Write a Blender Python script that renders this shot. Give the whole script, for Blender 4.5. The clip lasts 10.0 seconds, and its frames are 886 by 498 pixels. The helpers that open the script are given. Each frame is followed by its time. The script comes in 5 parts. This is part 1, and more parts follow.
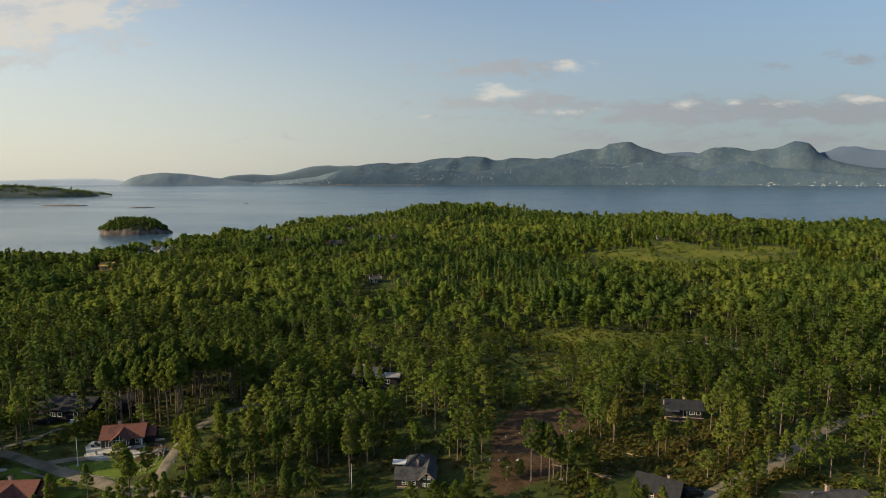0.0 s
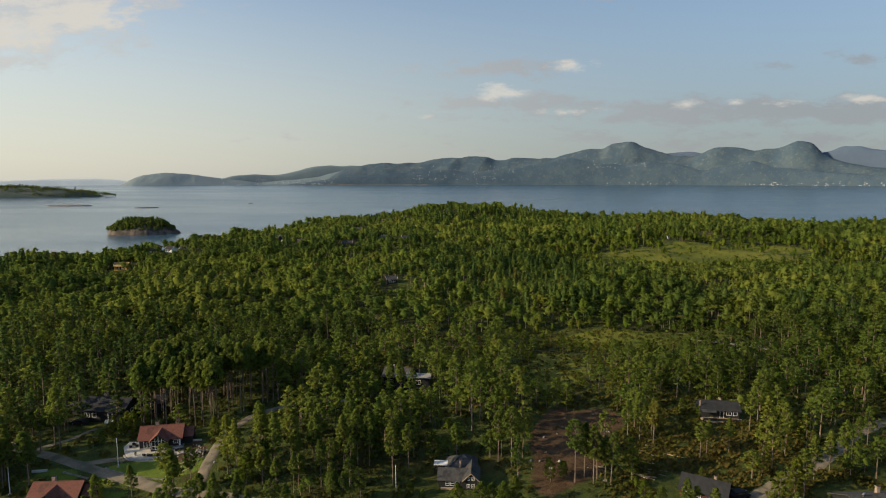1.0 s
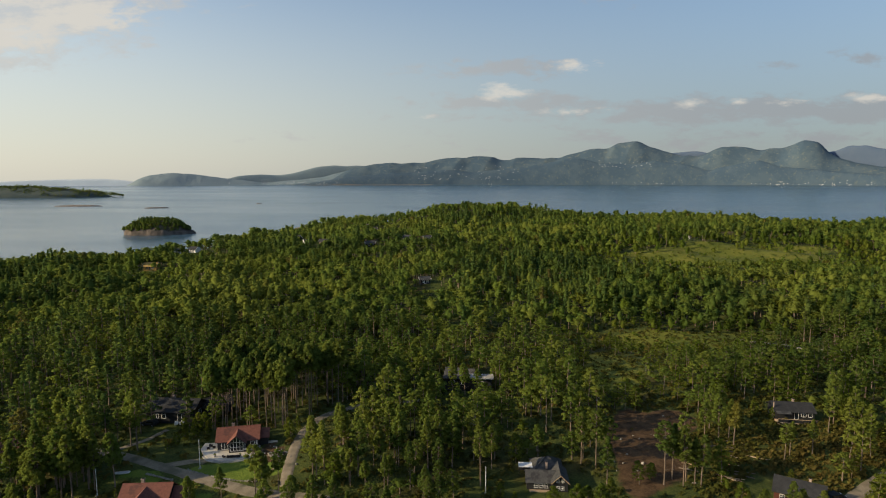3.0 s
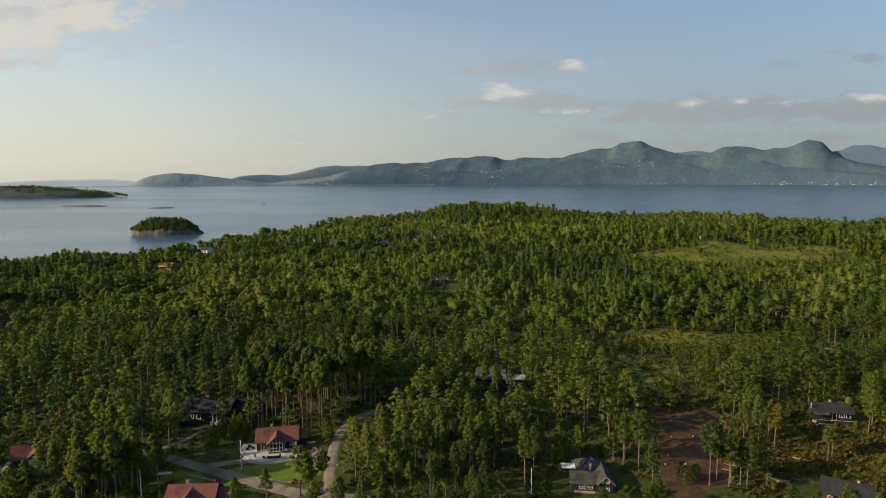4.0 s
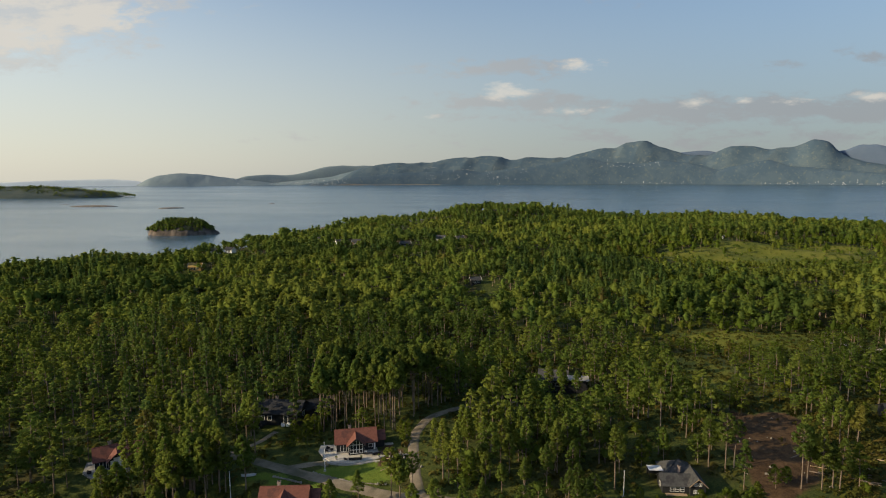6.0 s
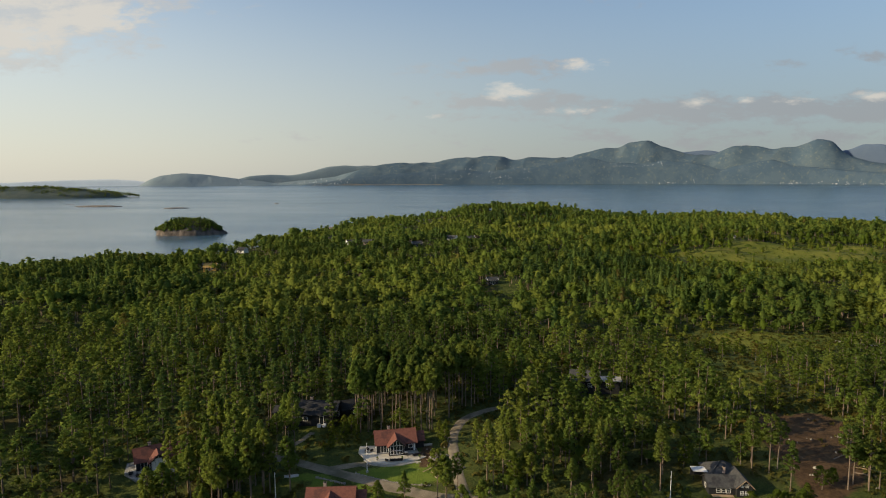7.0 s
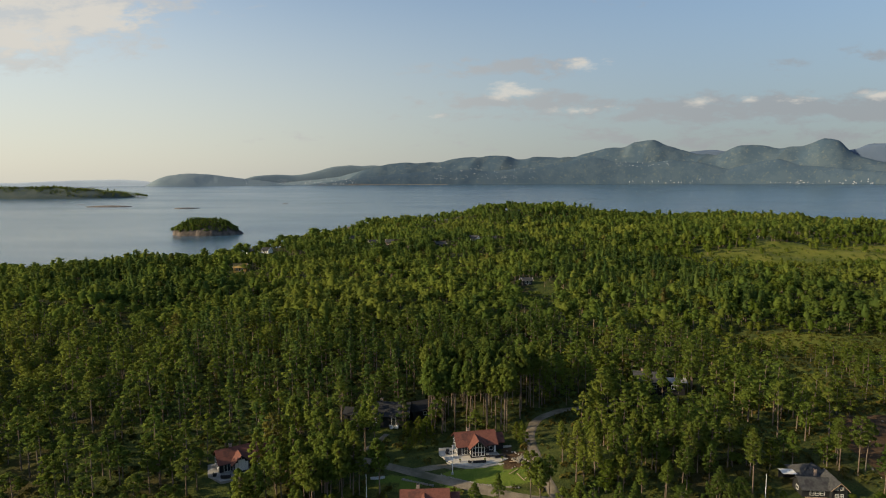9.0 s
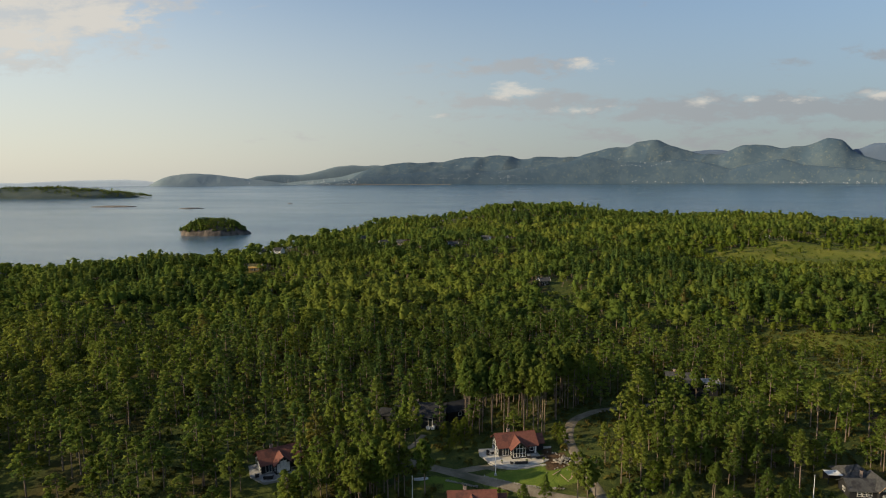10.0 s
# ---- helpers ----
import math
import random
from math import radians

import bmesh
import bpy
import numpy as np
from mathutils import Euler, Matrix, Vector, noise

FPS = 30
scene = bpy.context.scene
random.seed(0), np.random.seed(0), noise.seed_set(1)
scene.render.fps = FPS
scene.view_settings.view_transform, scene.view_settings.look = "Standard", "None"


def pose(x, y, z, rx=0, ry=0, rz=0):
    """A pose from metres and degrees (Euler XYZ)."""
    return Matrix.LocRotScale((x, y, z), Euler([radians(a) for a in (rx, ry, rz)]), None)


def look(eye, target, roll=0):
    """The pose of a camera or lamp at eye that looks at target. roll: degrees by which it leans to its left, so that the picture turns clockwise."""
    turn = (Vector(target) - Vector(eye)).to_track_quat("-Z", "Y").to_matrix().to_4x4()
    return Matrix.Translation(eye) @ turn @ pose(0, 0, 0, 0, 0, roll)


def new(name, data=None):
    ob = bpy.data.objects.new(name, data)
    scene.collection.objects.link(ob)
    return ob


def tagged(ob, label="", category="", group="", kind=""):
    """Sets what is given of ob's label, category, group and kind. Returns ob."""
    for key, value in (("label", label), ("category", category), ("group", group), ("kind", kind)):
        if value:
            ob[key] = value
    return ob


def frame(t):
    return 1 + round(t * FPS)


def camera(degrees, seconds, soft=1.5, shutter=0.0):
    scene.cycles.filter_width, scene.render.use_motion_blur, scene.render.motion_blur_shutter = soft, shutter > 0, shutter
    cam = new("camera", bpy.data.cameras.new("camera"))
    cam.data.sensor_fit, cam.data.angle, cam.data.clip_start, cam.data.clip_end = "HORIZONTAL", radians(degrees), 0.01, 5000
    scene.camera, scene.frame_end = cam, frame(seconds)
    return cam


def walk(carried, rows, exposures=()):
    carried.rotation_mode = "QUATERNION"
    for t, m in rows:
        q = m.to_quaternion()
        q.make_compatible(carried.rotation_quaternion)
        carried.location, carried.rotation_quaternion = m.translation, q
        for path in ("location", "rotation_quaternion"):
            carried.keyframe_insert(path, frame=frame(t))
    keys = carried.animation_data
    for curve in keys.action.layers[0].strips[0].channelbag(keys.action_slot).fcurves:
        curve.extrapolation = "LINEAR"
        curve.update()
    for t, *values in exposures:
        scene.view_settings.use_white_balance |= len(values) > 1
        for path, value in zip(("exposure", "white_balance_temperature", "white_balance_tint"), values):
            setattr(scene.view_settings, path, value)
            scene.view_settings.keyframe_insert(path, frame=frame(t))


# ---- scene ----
cam = camera(72.0, 10.0, 1.1)
# seconds, x, y, z, pitch, roll, yaw
ROWS = [
    (0.0, -0.00, 0.00, 75.00, -6.550, 0.000, 0.000),
    (0.5, -4.32, 0.21, 75.00, -6.551, 0.015, 0.064),
    (1.0, -8.65, 0.42, 75.01, -6.552, 0.030, 0.128),
    (1.5, -12.99, 0.60, 75.03, -6.554, 0.045, 0.192),
    (2.0, -17.33, 0.78, 75.05, -6.556, 0.060, 0.256),
    (2.5, -21.69, 0.94, 75.08, -6.558, 0.075, 0.321),
    (3.0, -26.05, 1.10, 75.11, -6.561, 0.090, 0.386),
    (3.5, -30.42, 1.23, 75.15, -6.563, 0.105, 0.452),
    (4.0, -34.80, 1.36, 75.19, -6.566, 0.120, 0.518),
    (4.5, -39.19, 1.47, 75.24, -6.569, 0.135, 0.584),
    (5.0, -43.58, 1.58, 75.30, -6.572, 0.150, 0.650),
    (5.5, -47.99, 1.66, 75.36, -6.576, 0.165, 0.717),
    (6.0, -52.40, 1.74, 75.43, -6.580, 0.180, 0.784),
    (6.5, -56.82, 1.80, 75.51, -6.584, 0.195, 0.851),
    (7.0, -61.25, 1.86, 75.59, -6.588, 0.210, 0.918),
    (7.5, -65.69, 1.89, 75.67, -6.593, 0.225, 0.986),
    (8.0, -70.13, 1.92, 75.77, -6.598, 0.240, 1.054),
    (8.5, -74.59, 1.93, 75.87, -6.603, 0.255, 1.123),
    (9.0, -79.05, 1.94, 75.97, -6.608, 0.270, 1.192),
    (9.5, -83.52, 1.92, 76.08, -6.614, 0.285, 1.261),
    (10.0, -88.00, 1.90, 76.20, -6.620, 0.300, 1.330),
]
walk(cam, [(t, pose(x, y, z, 90 + pitch, roll, yaw)) for t, x, y, z, pitch, roll, yaw in ROWS])

# ---------------------------------------------------------------- world and light
SUN_EL, SUN_AZ = 22.0, -107.0          # degrees; azimuth from +y, to the right positive
sun_dir = Vector((math.sin(radians(SUN_AZ)) * math.cos(radians(SUN_EL)), math.cos(radians(SUN_AZ)) * math.cos(radians(SUN_EL)), math.sin(radians(SUN_EL))))
sun = new("sun", bpy.data.lights.new("sun", "SUN"))
sun.data.energy, sun.data.angle, sun.data.color = 3.6, radians(0.6), (1.0, 0.80, 0.50)
sun.matrix_world = look(sun_dir * 100, (0, 0, 0))
scene.view_settings.exposure = 0.55


def math_node(nt, op, a, b=None, c=None, clamp=False):
    n = nt.nodes.new("ShaderNodeMath")
    n.operation, n.use_clamp = op, clamp
    for i, v in enumerate((a, b, c)):
        if v is None:
            continue
        if isinstance(v, (int, float)):
            n.inputs[i].default_value = v
        else:
            nt.links.new(v, n.inputs[i])
    return n.outputs[0]


def mix_color(nt, fac, a, b, blend="MIX"):
    n = nt.nodes.new("ShaderNodeMix")
    n.data_type, n.blend_type, n.clamp_factor = "RGBA", blend, True
    for sock, v in ((n.inputs[0], fac), (n.inputs[6], a), (n.inputs[7], b)):
        if isinstance(v, (int, float)):
            sock.default_value = v
        elif isinstance(v, tuple):
            sock.default_value = (*v, 1)
        else:
            nt.links.new(v, sock)
    return n.outputs[2]


def smooth(nt, v, lo, hi):
    n = nt.nodes.new("ShaderNodeMapRange")
    n.interpolation_type = "SMOOTHSTEP"
    nt.links.new(v, n.inputs[0])
    n.inputs[1].default_value, n.inputs[2].default_value = lo, hi
    return n.outputs[0]


def noise_node(nt, vec, scale, detail=4.0, rough=0.55, distortion=0.0):
    n = nt.nodes.new("ShaderNodeTexNoise")
    n.inputs["Scale"].default_value, n.inputs["Detail"].default_value = scale, detail
    n.inputs["Roughness"].default_value, n.inputs["Distortion"].default_value = rough, distortion
    if vec is not None:
        nt.links.new(vec, n.inputs["Vector"])
    return n.outputs["Fac"]


def sky():
    w = bpy.data.worlds.new("sky")
    scene.world = w
    w.use_nodes = True
    nt = w.node_tree
    nt.nodes.clear()
    out, bg = nt.nodes.new("ShaderNodeOutputWorld"), nt.nodes.new("ShaderNodeBackground")
    nt.links.new(bg.outputs[0], out.inputs[0])
    s = nt.nodes.new("ShaderNodeTexSky")
    s.sky_type, s.sun_disc = "NISHITA", False
    s.sun_elevation, s.sun_rotation = radians(SUN_EL), radians(SUN_AZ)
    s.altitude, s.air_density, s.dust_density, s.ozone_density = 80, 1.0, 1.0, 1.0
    co = nt.nodes.new("ShaderNodeTexCoord")
    sep = nt.nodes.new("ShaderNodeSeparateXYZ")
    nt.links.new(co.outputs["Generated"], sep.inputs[0])
    x, y, z = sep.outputs
    ys = math_node(nt, "MAXIMUM", y, 0.05)
    u, v = math_node(nt, "DIVIDE", x, ys), math_node(nt, "DIVIDE", z, ys)
    ahead = smooth(nt, y, 0.2, 0.4)
    comb = nt.nodes.new("ShaderNodeCombineXYZ")
    nt.links.new(u, comb.inputs[0])
    nt.links.new(math_node(nt, "MULTIPLY", v, 2.6), comb.inputs[1])
    soft = noise_node(nt, comb.outputs[0], 9.0, 6.0, 0.6, 0.3)
    fine = noise_node(nt, comb.outputs[0], 26.0, 5.0, 0.6)
    wob = math_node(nt, "ADD", math_node(nt, "MULTIPLY", math_node(nt, "SUBTRACT", soft, 0.5), 4.6), math_node(nt, "MULTIPLY", math_node(nt, "SUBTRACT", fine, 0.5), 3.0))

    def clouds(spots, lo, hi):
        total = None
        for u0, v0, a, b, gain in spots:
            du = math_node(nt, "DIVIDE", math_node(nt, "SUBTRACT", u, u0), a)
            dv = math_node(nt, "DIVIDE", math_node(nt, "SUBTRACT", v, v0), b)
            r = math_node(nt, "SQRT", math_node(nt, "ADD", math_node(nt, "MULTIPLY", du, du), math_node(nt, "MULTIPLY", dv, dv)))
            m = math_node(nt, "MULTIPLY", math_node(nt, "SUBTRACT", 1.0, r), gain)
            total = m if total is None else math_node(nt, "MAXIMUM", total, m)
        total = math_node(nt, "ADD", total, wob)
        return math_node(nt, "MULTIPLY", smooth(nt, total, lo, hi), ahead)

    # u, v: tangent of the bearing and of the height; half sizes; weight
    grey = clouds([(-0.69, 0.265, 0.30, 0.095, 2.2), (-0.42, 0.285, 0.05, 0.02, 1.0), (0.50, 0.108, 0.46, 0.030, 2.1), (0.62, 0.116, 0.30, 0.024, 1.7),
                   (0.10, 0.121, 0.20, 0.018, 1.6), (0.09, 0.175, 0.16, 0.020, 1.6), (0.03, 0.098, 0.12, 0.010, 1.0), (0.26, 0.288, 0.06, 0.016, 1.0),
                   (0.52, 0.178, 0.06, 0.010, 0.8), (0.66, 0.190, 0.07, 0.014, 0.9), (0.45, 0.060, 0.55, 0.030, 0.8)], 0.1, 1.35)
    lit = clouds([(-0.70, 0.235, 0.16, 0.040, 2.3), (-0.56, 0.255, 0.10, 0.034, 1.9), (-0.68, 0.285, 0.14, 0.022, 1.2), (0.078, 0.139, 0.036, 0.022, 2.0),
                  (0.205, 0.177, 0.045, 0.013, 1.3), (0.39, 0.119, 0.030, 0.010, 1.5), (0.465, 0.122, 0.024, 0.009, 1.6), (0.67, 0.127, 0.05, 0.009, 1.5),
                  (0.195, 0.107, 0.045, 0.007, 1.1), (0.26, 0.110, 0.03, 0.007, 1.0), (-0.04, 0.099, 0.03, 0.006, 1.0), (0.10, 0.134, 0.035, 0.014, 1.4), (0.57, 0.124, 0.05, 0.008, 1.0)], 0.1, 1.5)
    base = s.outputs[0]
    # the pale veil low over the sea
    west = math_node(nt, "SUBTRACT", 1.0, smooth(nt, x, -0.7, 0.6))
    veil = math_node(nt, "MULTIPLY", math_node(nt, "SUBTRACT", 1.0, smooth(nt, z, 0.0, 0.40)), 0.80)
    base = mix_color(nt, veil, base, mix_color(nt, west, (1.92, 2.08, 2.24), (4.0, 3.9, 3.42)))
    base = mix_color(nt, math_node(nt, "SUBTRACT", 1.0, west), base, (0.72, 0.76, 0.79), "MULTIPLY")
    c = mix_color(nt, math_node(nt, "MULTIPLY", grey, 0.70), base, mix_color(nt, west, (1.86, 1.92, 2.02), (3.35, 3.3, 3.15)))
    c = mix_color(nt, math_node(nt, "MULTIPLY", lit, 0.72), c, (4.2, 3.95, 3.5))
    nt.links.new(c, bg.inputs[0])
    bg.inputs[1].default_value = 0.118


sky()


# ---------------------------------------------------------------- materials
def material(name, a, b, scale=2.0, rough=0.8, bump=0.15, dark=None, fine=None, metal=0.0, per_object=0.0, spec=0.3, stretch=None, world=False):
    """A surface of two shades mixed at two scales, with relief of the same grain."""
    m = bpy.data.materials.new(name)
    m.use_nodes = True
    nt = m.node_tree
    p = nt.nodes["Principled BSDF"]
    co = nt.nodes.new("ShaderNodeTexCoord")
    vec = co.outputs["Object"]
    if world:
        vec = nt.nodes.new("ShaderNodeNewGeometry").outputs["Position"]
    if stretch:
        mp = nt.nodes.new("ShaderNodeMapping")
        mp.inputs["Scale"].default_value = stretch
        nt.links.new(vec, mp.inputs[0])
        vec = mp.outputs[0]
    n1 = noise_node(nt, vec, scale, 5.0, 0.6)
    n2 = noise_node(nt, vec, fine or scale * 9.0, 4.0, 0.65)
    f = smooth(nt, math_node(nt, "ADD", math_node(nt, "MULTIPLY", n1, 0.6), math_node(nt, "MULTIPLY", n2, 0.4)), 0.36, 0.64)
    c = mix_color(nt, f, a, b)
    if dark:
        c = mix_color(nt, smooth(nt, noise_node(nt, vec, scale * 0.37, 3.0), 0.52, 0.68), c, dark)
    if per_object:
        info = nt.nodes.new("ShaderNodeObjectInfo")
        c = mix_color(nt, math_node(nt, "MULTIPLY", info.outputs["Random"], per_object), c, tuple(v * 0.45 for v in a))
    nt.links.new(c, p.inputs["Base Color"])
    p.inputs["Roughness"].default_value, p.inputs["Metallic"].default_value = rough, metal
    p.inputs["Specular IOR Level"].default_value = spec
    if bump:
        bn = nt.nodes.new("ShaderNodeBump")
        bn.inputs["Strength"].default_value, bn.inputs["Distance"].default_value = min(1.0, bump * 3), bump
        nt.links.new(n2, bn.inputs["Height"])
        nt.links.new(bn.outputs[0], p.inputs["Normal"])
    return m


def foliage(name, lo, hi, warm, glow=0.28):
    """Needles and leaves: shade differs from tuft to tuft and from tree to tree; some light comes through."""
    m = bpy.data.materials.new(name)
    m.use_nodes = True
    nt = m.node_tree
    nt.nodes.clear()
    out = nt.nodes.new("ShaderNodeOutputMaterial")
    geo = nt.nodes.new("ShaderNodeNewGeometry")
    att = nt.nodes.new("ShaderNodeAttribute")
    att.attribute_name = "tint"
    info = nt.nodes.new("ShaderNodeObjectInfo")
    tree = math_node(nt, "FRACT", math_node(nt, "ADD", att.outputs["Fac"], info.outputs["Random"]))
    island = math_node(nt, "MULTIPLY_ADD", geo.outputs["Random Per Island"], 0.36, 0.32)
    c = mix_color(nt, island, lo, hi)
    c = mix_color(nt, math_node(nt, "MULTIPLY", math_node(nt, "MULTIPLY", tree, tree), 0.7), c, warm)
    shade_of = math_node(nt, "FRACT", math_node(nt, "MULTIPLY", tree, 7.31))
    c = mix_color(nt, math_node(nt, "MULTIPLY", shade_of, 0.28), c, tuple(v * 0.42 for v in lo))
    # now and then a dry, rusty tree
    rust = math_node(nt, "GREATER_THAN", math_node(nt, "FRACT", math_node(nt, "MULTIPLY", tree, 31.7)), 0.985)
    c = mix_color(nt, math_node(nt, "MULTIPLY", rust, 0.6), c, (0.16, 0.095, 0.035))
    # broad patches of darker and of lighter, warmer green, at random
    stand = noise_node(nt, geo.outputs["Position"], 0.013, 4.0)
    c = mix_color(nt, math_node(nt, "MULTIPLY", smooth(nt, stand, 0.48, 0.60), 0.55), c, (lo[0] * 0.48, lo[1] * 0.58, lo[2] * 0.8))
    young = noise_node(nt, geo.outputs["Position"], 0.009, 3.0)
    c = mix_color(nt, math_node(nt, "MULTIPLY", smooth(nt, young, 0.52, 0.64), 0.45), c, tuple(v * 1.08 for v in warm))
    d, t = nt.nodes.new("ShaderNodeBsdfDiffuse"), nt.nodes.new("ShaderNodeBsdfTranslucent")
    nt.links.new(c, d.inputs[0])
    nt.links.new(mix_color(nt, 0.5, c, warm), t.inputs[0])
    mix = nt.nodes.new("ShaderNodeMixShader")
    mix.inputs[0].default_value = glow
    nt.links.new(d.outputs[0], mix.inputs[1])
    nt.links.new(t.outputs[0], mix.inputs[2])
    nt.links.new(mix.outputs[0], out.inputs[0])
    return m


def ground_material():
    """Heath and moss with dry grass; the meadow, lawn and bare-soil shares come with the sheet."""
    m = bpy.data.materials.new("heath")
    m.use_nodes = True
    nt = m.node_tree
    p = nt.nodes["Principled BSDF"]
    pos = nt.nodes.new("ShaderNodeNewGeometry").outputs["Position"]
    att = nt.nodes.new("ShaderNodeAttribute")
    att.attribute_name = "cover"
    sep = nt.nodes.new("ShaderNodeSeparateColor")
    nt.links.new(att.outputs["Color"], sep.inputs[0])
    big, mid, small = noise_node(nt, pos, 0.05, 4.0), noise_node(nt, pos, 0.35, 5.0, 0.65), noise_node(nt, pos, 2.6, 5.0, 0.7)
    grain = math_node(nt, "ADD", math_node(nt, "MULTIPLY", mid, 0.5), math_node(nt, "MULTIPLY", small, 0.5))
    heath = mix_color(nt, smooth(nt, grain, 0.40, 0.62), (0.036, 0.052, 0.014), (0.092, 0.104, 0.024))
    heath = mix_color(nt, math_node(nt, "MULTIPLY", smooth(nt, big, 0.5, 0.7), 0.6), heath, (0.075, 0.050, 0.022))
    meadow = mix_color(nt, smooth(nt, math_node(nt, "ADD", math_node(nt, "MULTIPLY", big, 0.6), math_node(nt, "MULTIPLY", grain, 0.4)), 0.38, 0.62), (0.084, 0.104, 0.016), (0.146, 0.148, 0.026))
    lawn = mix_color(nt, smooth(nt, grain, 0.35, 0.65), (0.092, 0.142, 0.020), (0.152, 0.192, 0.030))
    soil = mix_color(nt, smooth(nt, grain, 0.38, 0.62), (0.050, 0.031, 0.017), (0.118, 0.073, 0.039))
    edge = math_node(nt, "MULTIPLY", math_node(nt, "SUBTRACT", grain, 0.5), 1.2)

    def share(s):
        return smooth(nt, math_node(nt, "ADD", s, edge), 0.35, 0.65)
    c = mix_color(nt, share(sep.outputs[0]), heath, meadow)
    c = mix_color(nt, share(sep.outputs[1]), c, lawn)
    c = mix_color(nt, share(sep.outputs[2]), c, soil)
    nt.links.new(c, p.inputs["Base Color"])
    p.inputs["Roughness"].default_value, p.inputs["Specular IOR Level"].default_value = 0.95, 0.1
    bn = nt.nodes.new("ShaderNodeBump")
    bn.inputs["Strength"].default_value, bn.inputs["Distance"].default_value = 0.9, 0.5
    nt.links.new(grain, bn.inputs["Height"])
    nt.links.new(bn.outputs[0], p.inputs["Normal"])
    return m


def water_material():
    m = bpy.data.materials.new("fjord_water")
    m.use_nodes = True
    nt = m.node_tree
    p = nt.nodes["Principled BSDF"]
    pos = nt.nodes.new("ShaderNodeNewGeometry").outputs["Position"]
    mp = nt.nodes.new("ShaderNodeMapping")
    mp.inputs["Scale"].default_value = (0.35, 1.0, 1.0)
    mp.inputs["Rotation"].default_value = (0, 0, radians(12))
    nt.links.new(pos, mp.inputs[0])
    slick = noise_node(nt, mp.outputs[0], 0.0045, 5.0, 0.6, 0.6)
    p.inputs["Base Color"].default_value = (0.046, 0.096, 0.142, 1)
    p.inputs["IOR"].default_value = 1.33
    r = nt.nodes.new("ShaderNodeMapRange")
    nt.links.new(slick, r.inputs[0])
    r.inputs[1].default_value, r.inputs[2].default_value, r.inputs[3].default_value, r.inputs[4].default_value = 0.35, 0.7, 0.25, 0.16
    nt.links.new(r.outputs[0], p.inputs["Roughness"])
    bn = nt.nodes.new("ShaderNodeBump")
    bn.inputs["Strength"].default_value, bn.inputs["Distance"].default_value = 0.09, 1.2
    waves = math_node(nt, "ADD", noise_node(nt, mp.outputs[0], 0.3, 4.0, 0.6), noise_node(nt, mp.outputs[0], 1.1, 3.0, 0.6))
    nt.links.new(waves, bn.inputs["Height"])
    nt.links.new(bn.outputs[0], p.inputs["Normal"])
    return m


def glass_material():
    m = bpy.data.materials.new("window_glass")
    m.use_nodes = True
    p = m.node_tree.nodes["Principled BSDF"]
    p.inputs["Base Color"].default_value = (0.02, 0.026, 0.03, 1)
    p.inputs["Roughness"].default_value, p.inputs["IOR"].default_value = 0.06, 1.5
    p.inputs["Specular IOR Level"].default_value = 0.8
    return m


M_GROUND, M_WATER, M_GLASS = ground_material(), water_material(), glass_material()
M_PINE = foliage("pine_needles", (0.090, 0.144, 0.032), (0.173, 0.246, 0.044), (0.247, 0.272, 0.050), 0.52)
M_SPRUCE = foliage("spruce_needles", (0.065, 0.120, 0.035), (0.126, 0.197, 0.050), (0.183, 0.226, 0.052), 0.52)
M_BIRCH = foliage("birch_leaves", (0.087, 0.136, 0.020), (0.149, 0.207, 0.029), (0.198, 0.211, 0.034), 0.52)
M_HEATHER = foliage("heather_and_juniper", (0.048, 0.062, 0.014), (0.105, 0.110, 0.022), (0.120, 0.085, 0.028), 0.3)
M_BARK = material("pine_bark", (0.115, 0.090, 0.070), (0.25, 0.185, 0.135), 1.2, 0.9, 0.05, (0.15, 0.135, 0.115), stretch=(3, 3, 0.6))
M_GRAVEL = material("gravel", (0.150, 0.124, 0.086), (0.255, 0.212, 0.150), 0.5, 0.95, 0.04, (0.10, 0.095, 0.06), fine=7.0)
M_CONCRETE = material("pale_concrete", (0.42, 0.39, 0.33), (0.55, 0.51, 0.44), 0.6, 0.85, 0.01, (0.36, 0.33, 0.28))
M_SLABS = material("grey_paving", (0.24, 0.235, 0.225), (0.34, 0.33, 0.31), 0.8, 0.9, 0.02)
M_REDROOF = material("red_roof_tiles", (0.128, 0.048, 0.035), (0.190, 0.073, 0.050), 1.6, 0.8, 0.04, (0.098, 0.042, 0.032), stretch=(1, 1, 1))
M_BLACK = material("black_stained_boards", (0.014, 0.015, 0.017), (0.028, 0.029, 0.031), 1.0, 0.7, 0.02, stretch=(7, 7, 0.4))
M_DARKROOF = material("dark_felt_roof", (0.018, 0.019, 0.021), (0.034, 0.035, 0.038), 0.9, 0.9, 0.03)
M_GREYROOF = material("weathered_slate_roof", (0.042, 0.043, 0.044), (0.078, 0.077, 0.074), 1.2, 0.9, 0.04, (0.032, 0.032, 0.034))
M_WHITE = material("white_paint", (0.70, 0.70, 0.68), (0.80, 0.79, 0.77), 1.5, 0.55, 0.004)
M_REDWALL = material("red_brown_boards", (0.060, 0.020, 0.014), (0.095, 0.032, 0.022), 1.0, 0.75, 0.02, stretch=(7, 7, 0.4))
M_BRICK = material("chimney_render", (0.26, 0.19, 0.15), (0.38, 0.30, 0.25), 3.0, 0.9, 0.02)
M_ROCK = material("coast_rock", (0.095, 0.080, 0.066), (0.235, 0.195, 0.160), 0.12, 0.9, 0.6, (0.09, 0.08, 0.07), fine=0.9)
